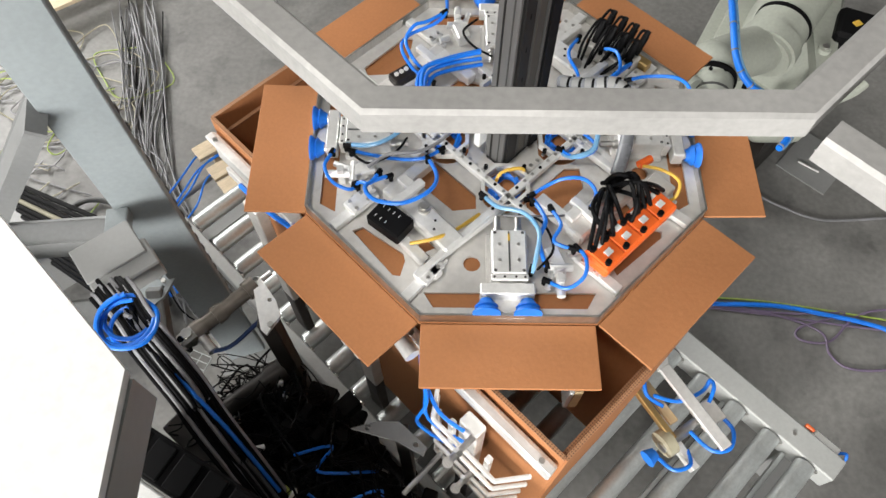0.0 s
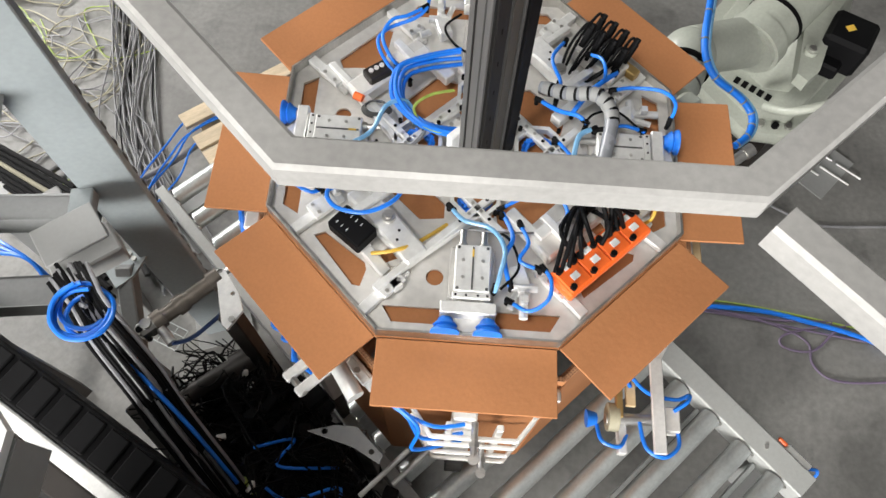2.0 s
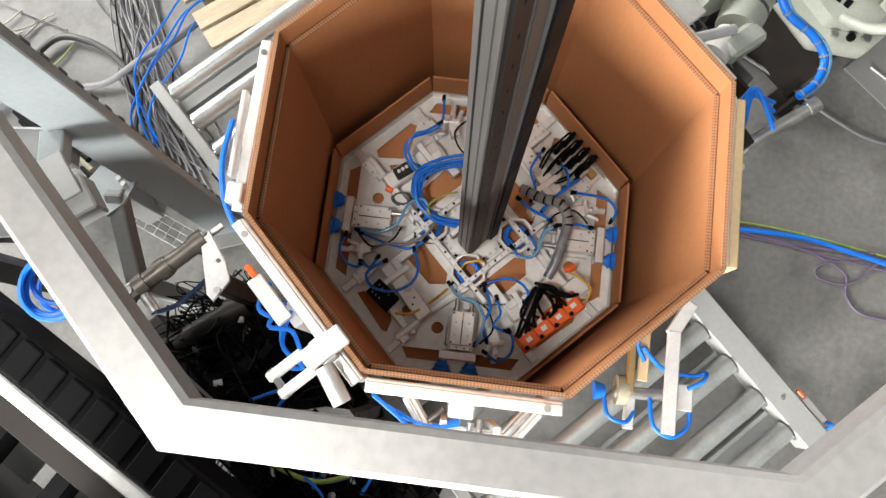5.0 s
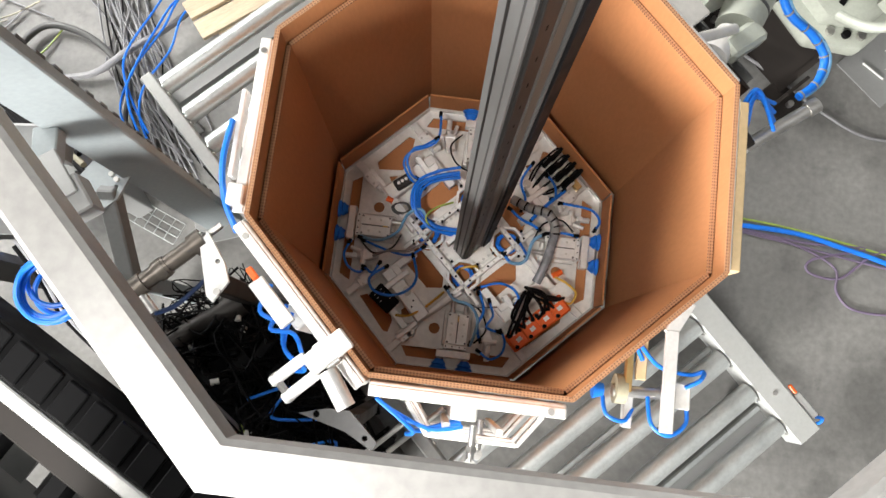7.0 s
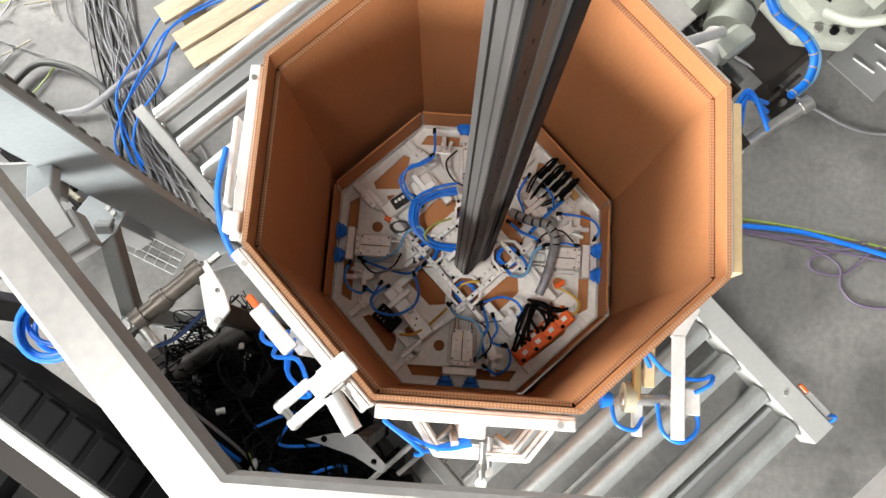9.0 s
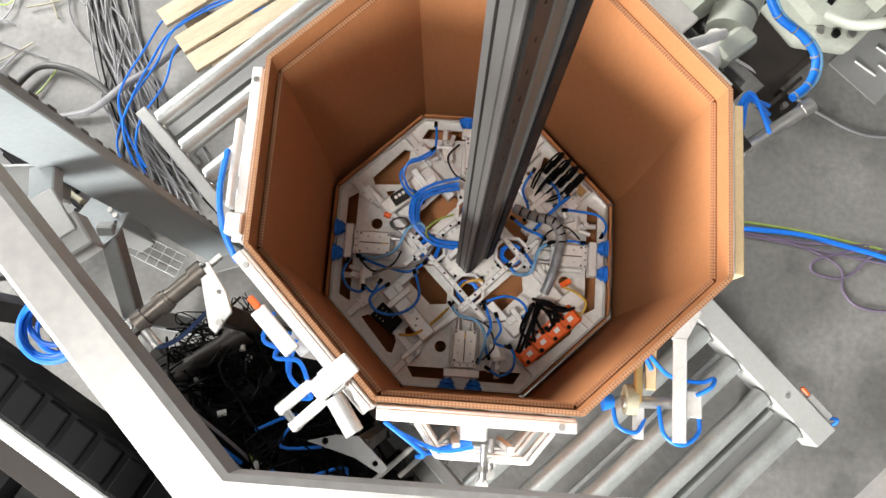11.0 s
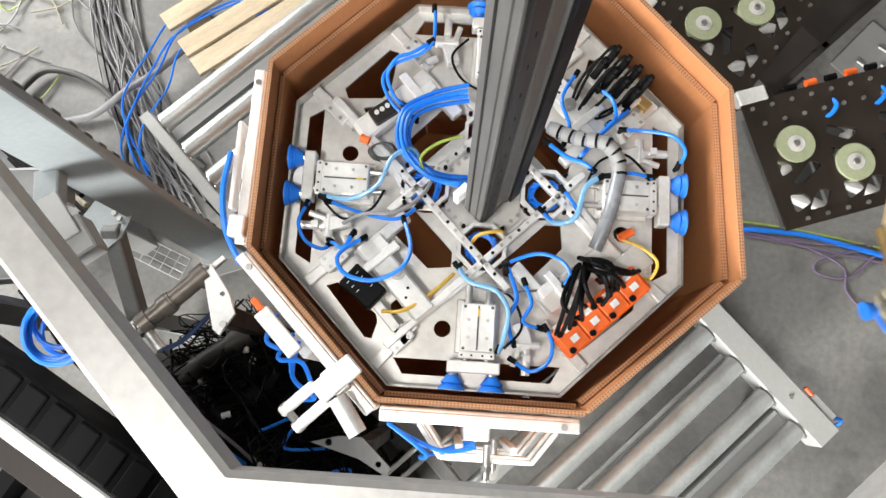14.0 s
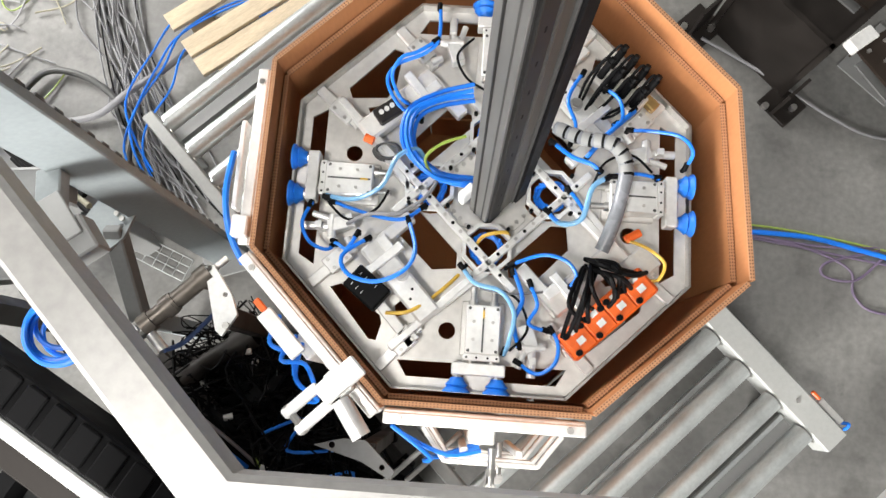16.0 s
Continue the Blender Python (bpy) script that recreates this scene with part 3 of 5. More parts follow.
AIR_LINES_C = [
    (YELLOW, 0.0045, [(0.25, -0.086, 0.06), (0.292, -0.1, 0.07), (0.317, -0.129, 0.07), (0.311, -0.158, 0.06), (0.296, -0.156, 0.04)]),
    (YELLOW, 0.0050, [(-0.019, -0.102, 0.02), (-0.005, -0.091, 0.04), (0.03, -0.084, 0.04), (0.043, -0.085, 0.01)]),
    (GREEN, 0.0040, [(-0.054, 0.09, 0.07), (-0.099, 0.069, 0.08), (-0.122, 0.039, 0.08), (-0.104, 0.004, 0.07), (-0.058, -0.001, 0.05)]),
    (YELLOW, 0.0050, [(-0.179, -0.244, 0.04), (-0.14, -0.245, 0.05), (-0.099, -0.216, 0.03), (-0.051, -0.162, 0.0)]),
    (GREYCABLE, 0.0050, [(-0.261, -0.089, 0.05), (-0.219, -0.073, 0.07), (-0.16, -0.063, 0.07), (-0.117, -0.029, 0.06), (-0.096, 0.024, 0.05)]),
    (GREYCABLE, 0.0030, [(-0.01, -0.189, 0.05), (0.04, -0.202, 0.06), (0.1, -0.191, 0.05), (0.151, -0.176, 0.04)]),
    (BLUE, 0.0060, [(-0.033, 0.017, 0.05), (-0.096, 0.024, 0.05), (-0.146, 0.066, 0.06), (-0.145, 0.121, 0.06), (-0.106, 0.155, 0.05), (-0.043, 0.169, 0.05)]),
    (BLUE, 0.0060, [(-0.034, 0.011, 0.05), (-0.099, 0.016, 0.062), (-0.152, 0.061, 0.072), (-0.151, 0.122, 0.072), (-0.106, 0.158, 0.062), (-0.044, 0.174, 0.062)]),
    (BLUE, 0.0060, [(-0.036, 0.004, 0.05), (-0.102, 0.007, 0.075), (-0.158, 0.056, 0.085), (-0.156, 0.123, 0.085), (-0.106, 0.16, 0.075), (-0.045, 0.178, 0.075)]),
    (BLUE, 0.0060, [(-0.037, -0.002, 0.05), (-0.107, 0.007, 0.06), (-0.166, 0.061, 0.07), (-0.164, 0.135, 0.07), (-0.107, 0.174, 0.06), (-0.045, 0.195, 0.06)]),
]
PLUG_LEADS_A = [[(0.179, -0.138, 0.06), (0.158, -0.191, 0.10039503974664624), (0.14, -0.271, 0.065)], [(0.195, -0.13, 0.06), (0.162, -0.221, 0.11429059626098005), (0.15, -0.269, 0.065)], [(0.19, -0.127, 0.06), (0.167, -0.211, 0.12014234426108777), (0.164, -0.258, 0.065)], [(0.174, -0.143, 0.06), (0.142, -0.215, 0.11418247265996401), (0.174, -0.237, 0.065)], [(0.193, -0.145, 0.06), (0.175, -0.213, 0.11333863168152282), (0.186, -0.24, 0.065)], [(0.199, -0.145, 0.06), (0.172, -0.208, 0.11308485599882288), (0.192, -0.216, 0.065)], [(0.19, -0.131, 0.06), (0.18, -0.184, 0.11752755378910597), (0.206, -0.211, 0.065)]]
PLUG_LEADS_B = [[(0.198, -0.14, 0.06), (0.225, -0.188, 0.1048929886591321), (0.221, -0.211, 0.065)], [(0.197, -0.147, 0.06), (0.211, -0.168, 0.12494823790820063), (0.232, -0.196, 0.065)], [(0.188, -0.131, 0.06), (0.222, -0.153, 0.12401785963772506), (0.236, -0.193, 0.065)], [(0.183, -0.128, 0.06), (0.222, -0.144, 0.11843597585595426), (0.249, -0.182, 0.065)], [(0.174, -0.142, 0.06), (0.226, -0.168, 0.1299552683612733), (0.26, -0.175, 0.065)], [(0.181, -0.126, 0.06), (0.199, -0.145, 0.11831401368902025), (0.273, -0.148, 0.065)], [(0.176, -0.126, 0.06), (0.243, -0.159, 0.11133367718236549), (0.287, -0.144, 0.065)]]


def tool_fittings(t):
    for k in range(4):
        m = pose(0, 0, 0, 0, 0, 90 * k) @ pose(-0.157, -0.183, 0, 0, 0, -46.5)
        b = box(B(), (0.178, 0.046, 0.034), (0, 0, 0.026), bevel=0.004)
        xf(b, m)
        cov = part("slide_cover", b, PLATE if k % 2 else ALU, t, "long bent sheet metal slide cover")
        for x, y in ((0.03, 0.006), (0.042, -0.008)):
            p = m @ Vector((x, y, 0.043))
            part("cover_hole", rod(B(), p[:], (p + Vector((0, 0, 0.0006)))[:], 0.0028, 8), BLACK, cov)
        p = m @ Vector((-0.002, 0.008, 0.042))
        b = rod(B(), p[:], (p + Vector((0, 0, 0.008)))[:], 0.0125, 16)
        rod(b, p[:], (p + Vector((0, 0, 0.014)))[:], 0.0075, 12)
        part("round_port", b, STEEL, cov, "round steel port")
        b = box(B(), (0.016, 0.078, 0.014), (-0.045, 0.004, 0.05), bevel=0.0015)
        box(b, (0.04, 0.02, 0.012), (-0.06, 0.02, 0.05), bevel=0.0015)
        xf(b, m)
        part("cover_clamp", b, ALU, cov, "small aluminium clamp across the cover")
        b = box(B(), (0.05, 0.026, 0.026), (-0.275, -0.085, 0.03), rz=20, bevel=0.002)
        rod(b, (-0.33, -0.068, 0.03), (-0.29, -0.08, 0.03), 0.006, 10)
        rod(b, (-0.262, -0.11, 0.03), (-0.252, -0.13, 0.03), 0.007, 10)
        xf(b, pose(0, 0, 0, 0, 0, 90 * k))
        part("air_fitting", b, ALU, t, "small aluminium air fitting")
        b = box(B(), (0.012, 0.012, 0.05), (0.092, -0.315, 0.025))
        rod(b, (0.092, -0.345, 0.03), (0.092, -0.285, 0.03), 0.008, 10)
        rod(b, (0.07, -0.29, 0.036), (0.115, -0.29, 0.036), 0.008, 10)
        xf(b, pose(0, 0, 0, 0, 0, 90 * k))
        part("air_tee", b, ALU, t, "aluminium tee fitting")
        b = box(B(), (0.1, 0.024, 0.024), (0.097, -0.18, 0.03), rz=-45, bevel=0.002)
        box(b, (0.05, 0.045, 0.02), (0.135, -0.2, 0.028), rz=-45, bevel=0.002)
        xf(b, pose(0, 0, 0, 0, 0, 90 * k))
        part("slide_unit", b, ALU, t, "small aluminium slide unit")
        for j in range(9):
            a = random.uniform(0, 6.28)
            pts = [(0.115 * math.sin(radians(90 * k)) + 0.03 * math.cos(a + q * 1.7), -0.112 * math.cos(radians(90 * k)) + 0.03 * math.sin(a + q * 1.7), 0.006 + 0.006 * q) for q in range(4)]
            part("air_hose", hose(B(), pts, 0.0035), BLUE, t, "blue air hose")
    part("white_tag", box(B(), (0.052, 0.04, 0.004), (0.003, -0.36, 0.012), bevel=0.001), WHITE, t, "white plastic tag between the cups")
    for k in range(4):
        b = hose(B(), [(0.02, -0.19, 0.05), (0.06, -0.21, 0.06), (0.08, -0.26, 0.05), (0.05, -0.3, 0.045)], 0.0025)
        xf(b, pose(0, 0, 0, 0, 0, 90 * k))
        part("sensor_lead", b, BLACK, t, "thin black sensor lead")
    # black switch box with printed lines
    sw = part("switch_box", box(B(), (0.074, 0.05, 0.03), (-0.214, -0.205, 0.045), rz=-38, bevel=0.003), BLACK, t, "black switch box with white print")
    for j in range(7):
        m = pose(-0.214, -0.205, 0.0605, 0, 0, -38) @ Vector((-0.024 + 0.012 * (j % 4), 0.012 if j < 4 else -0.012, 0))
        part("print_bar", box(B(), (0.006, 0.001, 0.001), m[:], rz=52), WHITE, sw)
    rail = box(B(), (0.1, 0.02, 0.02), (-0.158, -0.265, 0.02), rz=-47, bevel=0.002)
    part("sensor_rail", rail, ALU, t)
    # black pressure switch with a dark gauge
    gb = part("pressure_switch", box(B(), (0.05, 0.032, 0.03), (-0.205, 0.135, 0.045), rz=38, bevel=0.003), DARK, t, "dark pressure switch with small gauges")
    for j in range(3):
        m = pose(-0.205, 0.135, 0.061, 0, 0, 38) @ Vector((-0.012 + 0.012 * j, 0.002, 0))
        part("gauge", rod(B(), m[:], (m + Vector((0, 0, 0.003)))[:], 0.0048, 12), PLATE, gb)
    # orange distribution block with labels and screw caps
    m0 = pose(0.222, -0.222, 0.047, 0, 0, 44)
    b = box(B(), (0.2, 0.056, 0.026), (0, 0, 0), bevel=0.004)
    for j in range(4):
        box(b, (0.046, 0.05, 0.006), (-0.072 + 0.048 * j, 0, 0.015), bevel=0.002)
    xf(b, m0)
    ob = part("distribution_block", b, ORANGE, t, "bright orange cable distribution block")
    for j in range(4):
        for yy, ww in ((-0.004, 0.012), (0.017, 0.01)):
            b = box(B(), (0.015, ww, 0.002), (-0.07 + 0.048 * j, yy, 0.019))
            xf(b, m0)
            part("label_plate", b, WHITE, ob, "small white label")
        for xx, yy in ((-0.088, -0.018), (-0.055, 0.016), (-0.088, 0.018)):
            b = rod(B(), (xx + 0.048 * j, yy, 0.015), (xx + 0.048 * j, yy, 0.027), 0.0058, 10)
            xf(b, m0)
            part("screw_cap", b, BLACK, ob)
    for pts in PLUG_LEADS_A + PLUG_LEADS_B:
        part("plug_lead", hose(B(), pts, 0.0042), BLACK, t, "black plug lead")
    part("support_bracket", box(B(), (0.06, 0.05, 0.03), (0.282, -0.125, 0.03), rz=44, bevel=0.003), ALU, t)
    # black plugs on a valve island
    isl = part("valve_island", box(B(), (0.11, 0.05, 0.035), (0.235, 0.215, 0.03), rz=-42, bevel=0.003), PLATE, t, "grey valve island with black plugs")
    for i in range(4):
        for j in range(2):
            m = pose(0.235, 0.215, 0, 0, 0, -42)
            a = m @ Vector((-0.042 + 0.028 * i, -0.012 + 0.03 * j, 0.05))
            c = m @ Vector((-0.042 + 0.028 * i, 0.008 + 0.034 * j, 0.085))
            b = rod(B(), a[:], c[:], 0.0075, 12)
            rod(b, c[:], (c + (c - a) * 0.25)[:], 0.0058, 10)
            part("plug", b, BLACK, isl, "black round plug")
            part("plug_lead", hose(B(), [c[:], (c + Vector((-0.012, 0.0, 0.012)))[:], (a + Vector((-0.03, -0.02, 0.01)))[:], (0.15 + 0.012 * i, 0.15, 0.03)], 0.003), BLACK, isl)
    part("copper_strip", box(B(), (0.05, 0.02, 0.02), (0.29, 0.2, 0.03), rz=-42, bevel=0.002), BRASS, t, "brass coloured block")
    # wrapped hose pack
    pack = [(0.115, 0.125, 0.05), (0.165, 0.1, 0.07), (0.215, 0.085, 0.09), (0.24, 0.045, 0.09), (0.232, -0.02, 0.085), (0.218, -0.075, 0.075), (0.205, -0.11, 0.065)]
    hp = part("hose_pack", hose(B(), pack, 0.013, 12, 10), CLEARHOSE, t, "grey hose pack in a clear spiral sleeve")
    path = spline(pack, 10)
    for i in range(2, 34, 4):
        d = (path[i + 1] - path[i]).normalized()
        part("wrap_band", rod(B(), path[i][:], (path[i] + d * 0.014)[:], 0.0142, 14), GREYPAINT, hp)
        part("wrap_gap", rod(B(), (path[i] + d * 0.014)[:], (path[i] + d * 0.019)[:], 0.0136, 14), BLACK, hp)
    part("orange_plug", rod(B(), (0.25, -0.085, 0.06), (0.275, -0.07, 0.06), 0.008, 10), ORANGE, t, "orange cable plug")
    part("orange_plug", rod(B(), (-0.245, 0.085, 0.04), (-0.228, 0.078, 0.04), 0.008, 10), ORANGE, t, "orange cable plug")
    for m, r, pts in AIR_LINES_A + AIR_LINES_B + AIR_LINES_C:
        name = "cable" if m in (YELLOW, GREEN, GREYCABLE) else "air_hose"
        part(name, hose(B(), [(x + random.uniform(-0.003, 0.003), y + random.uniform(-0.003, 0.003), z) for x, y, z in pts], r * 0.72), m, t, {YELLOW: "yellow cable", GREEN: "green and yellow earth cable", GREYCABLE: "grey cable"}.get(m, "blue air hose"))


    for m, r, pts in AIR_LINES_A + AIR_LINES_B:
        for a, c in ((pts[0], pts[1]), (pts[-1], pts[-2])):
            a, c = Vector(a), Vector(c)
            d = (c - a).normalized()
            b = rod(B(), (a - d * 0.004)[:], (a + d * 0.012)[:], 0.0052, 10)
            rod(b, (a - Vector((0, 0, 0.016)))[:], (a + Vector((0, 0, 0.002)))[:], 0.0045, 10)
            part("hose_fitting", b, BLACK, t, "black push-in hose fitting")
    # eight-sided guide rings where the rails cross
    for k in range(4):
        cx, cy = 0.115 * math.sin(radians(90 * k)), -0.112 * math.cos(radians(90 * k))
        g = part("guide_ring", sheet(B(), [(cx + x, cy + y) for x, y in octagon(0.092, 0.027)], [[(cx + x, cy + y) for x, y in octagon(0.078, 0.023)][::-1]], 0.018, 0.034), ALU, t, "eight-sided aluminium cable guide")
        for j in range(4):
            a = 0.785 + 1.571 * j
            part("screw", rod(B(), (cx + 0.052 * math.cos(a), cy + 0.052 * math.sin(a), 0.03), (cx + 0.052 * math.cos(a), cy + 0.052 * math.sin(a), 0.04), 0.004, 8), BLACK, g)
    # coiled sensor lead and small valves near the air lines
    for cx, cy, r0 in ((-0.2, 0.062, 0.019), (0.19, 0.15, 0.016)):
        for j in range(3):
            part("lead_coil", hose(B(), [(cx + (r0 - 0.002 * j) * 1.5 * math.cos(q), cy + (r0 - 0.002 * j) * math.sin(q), 0.03 + 0.004 * j) for q in (0, 1.05, 2.1, 3.14, 4.2, 5.24, 6.2)], 0.0022), DARKGREY, t, "coiled dark sensor lead")


tool_fittings(TOOL)


# ---- clamps that follow the carton walls ----
def clamp(name, label, length):
    t = thing(name, label, "clamp", None, "carton clamps")
    b = box(B(), (length, 0.016, 0.09), (0, -0.018, RIM - FOOT - 0.075), bevel=0.003)
    box(b, (length, 0.02, 0.012), (0, -0.026, RIM - FOOT - 0.032), bevel=0.002)
    part("clamp_bar", b, ALU, t, "flat aluminium clamp bar")
    h = RIM - FOOT
    for x in (-length * 0.42, length * 0.42):
        part("screw", rod(B(), (x, -0.026, h - 0.028), (x, -0.026, h - 0.022), 0.006, 10), STEEL, t)
    part("support_arm", box(B(), (0.05, 0.03, 0.5), (0, -0.05, h - 0.36), bevel=0.003), PLATE, t)
    part("foot_arm", box(B(), (0.05, 0.03, h - 0.6), (0, -0.05, (h - 0.6) / 2), bevel=0.003), DARK, t)
    return t


def clamps():
    h = RIM - FOOT
    out = {}
    t = clamp("left_clamp", "aluminium clamp bar with blue hose against the carton wall", 0.34)
    part("slotted_strip", box(B(), (0.17, 0.01, 0.03), (0.02, -0.05, h - 0.04), bevel=0.002), ALU, t)
    part("air_hose", hose(B(), [(0.0, -0.06, h - 0.02), (0.08, -0.062, h - 0.01), (0.15, -0.05, h - 0.02), (0.2, -0.03, h - 0.06)], 0.006), BLUE, t, "blue air hose")
    part("hinge_block", box(B(), (0.04, 0.03, 0.03), (0.14, -0.03, h - 0.02), bevel=0.003), ALU, t)
    out[7] = t
    t = clamp("corner_clamp", "aluminium clamp bar with a hinged corner knuckle", 0.37)
    b = box(B(), (0.04, 0.085, 0.016), (0.105, -0.03, h + 0.006), bevel=0.003)
    box(b, (0.05, 0.03, 0.03), (0.105, -0.035, h - 0.015), bevel=0.003)
    rod(b, (0.13, -0.05, h + 0.0), (0.2, -0.062, h + 0.0), 0.017, 14)
    part("knuckle", b, ALU, t, "aluminium hinge knuckle")
    for x in (0.087, 0.123):
        part("link", box(B(), (0.019, 0.075, 0.016), (x, -0.102, h - 0.004), bevel=0.003), ALU, t)
    part("knuckle_pin", rod(B(), (0.076, -0.128, h - 0.004), (0.134, -0.128, h - 0.004), 0.007, 10), STEEL, t)
    part("sensor_plate", box(B(), (0.1, 0.03, 0.012), (-0.03, -0.06, h - 0.03), bevel=0.002), ALU, t)
    part("sensor", box(B(), (0.025, 0.012, 0.012), (-0.09, -0.055, h - 0.015), bevel=0.002), ORANGE, t, "orange sensor")
    for j in range(3):
        x = -0.02 + 0.04 * j
        q = random.uniform(-0.02, 0.02)
        part("air_hose", hose(B(), [(x - 0.05 + q, -0.05, h - 0.1), (x - 0.02, -0.09 - 0.5 * abs(q), h - 0.07 + q), (x + 0.02 - q, -0.075 + q, h - 0.08), (x + 0.05 + 2 * q, -0.1 + q, h - 0.13)], 0.0045), BLUE, t, "blue air hose")
    out[0] = t
    t = clamp("front_clamp", "aluminium clamp bar with welded bracket frames below", 0.35)
    for z, w in ((h - 0.12, 0.17), (h - 0.2, 0.17), (h - 0.3, 0.16), (h - 0.38, 0.16)):
        b = box(B(), (w, 0.009, 0.014), (0.02, -0.098, z), bevel=0.002)
        for sx in (-1, 1):
            box(b, (0.009, 0.075, 0.014), (0.02 + sx * (w / 2 + 0.021), -0.07, z), rz=-sx * 37, bevel=0.002)
        part("bracket_frame", b, PLATE, t, "bent aluminium bracket frame")
    for x in (-0.03, 0.07):
        part("bracket_post", box(B(), (0.014, 0.014, 0.3), (x, -0.078, h - 0.25), bevel=0.002), PLATE, t)
    for x, z in ((0.02, h - 0.1), (0.045, h - 0.28)):
        b = rod(B(), (x, -0.07, z), (x, -0.135, z), 0.007, 10)
        rod(b, (x, -0.108, z), (x, -0.118, z), 0.011, 6)
        part("piston_rod", b, STEEL, t, "steel piston rod with a lock nut")
        part("rod_eye", rod(B(), (x, -0.14, z - 0.006), (x, -0.14, z + 0.006), 0.011, 12), STEEL, t)
    for j in range(3):
        part("air_hose", hose(B(), [(-0.16, -0.04, h - 0.05), (-0.13 + 0.02 * j, -0.06 - 0.015 * j, h - 0.08), (-0.06 - 0.02 * j, -0.085 - 0.012 * j, h - 0.09 - 0.07 * j), (0.0, -0.075, h - 0.1 - 0.09 * j)], 0.0042), BLUE, t, "blue air hose")
    out[1] = t
    return out


CLAMPS = clamps()


# ---- gripper on the robot side ----
def robot_gripper():
    t = thing("robot_gripper", "aluminium and plywood gripper bars with a steel cylinder", "gripper")
    b = box(B(), (0.01, 0.33, 0.1), (0.4525, 0.02, 1.145), bevel=0.002)
    part("grip_bar", b, ALU, t)
    part("plywood_strip", box(B(), (0.018, 0.325, 0.1), (0.467, 0.02, 1.14), bevel=0.002), PLY, t, "pale plywood strip")
    part("grip_bar", box(B(), (0.33, 0.02, 0.1), uv(0, 0.472, 1.14), rz=-45, bevel=0.002), ALU, t)
    part("bracket_plate", box(B(), (0.13, 0.05, 0.012), uv(-0.04, 0.512, 1.17), rz=-45, bevel=0.002), PLATE, t)
    part("bracket_plate", box(B(), (0.2, 0.04, 0.1), uv(0.04, 0.508, 1.05), rz=-45, bevel=0.002), PLATE, t)
    b = rod(B(), (0.55, 0.165, 0.97), (0.68, 0.262, 1.0), 0.014, 16)
    rod(b, (0.68, 0.262, 1.0), (0.7, 0.277, 1.005), 0.017, 12)
    cy = part("steel_cylinder", b, STEEL, t, "slim steel air cylinder")
    part("clevis", box(B(), (0.05, 0.03, 0.05), (0.535, 0.155, 0.97), rz=37, bevel=0.004), PLATE, cy)
    for y, l in ((0.075, 0.05), (0.015, 0.04)):
        b = rod(B(), (0.46, y, 1.08), (0.46 + l, y + 0.012, 1.08), 0.008, 10)
        ball(b, (0.46 + l, y + 0.012, 1.08), 0.011, 10)
        part("guide_pin", b, ALU, t)
    part("cross_arm", box(B(), (0.12, 0.05, 0.06), (0.49, 0.14, 1.02), rz=37, bevel=0.003), DARK, t)
    for k in range(4):
        part("air_hose", hose(B(), [(0.47, 0.1 + 0.01 * k, 1.1), (0.5, 0.16 + 0.02 * k, 1.12), (0.53, 0.24, 1.08 + 0.01 * k), (0.6, 0.26 - 0.02 * k, 1.02)], 0.0045), BLUE, t, "blue air hose")
    a, c = Vector((0.52, 0.44, 0.98)), Vector((0.37, 0.34, 1.08))
    part("mount_arm", rod(B(), a[:], c[:], 0.012, 14), PLATE, t)
    return t


GRIPPER = robot_gripper()


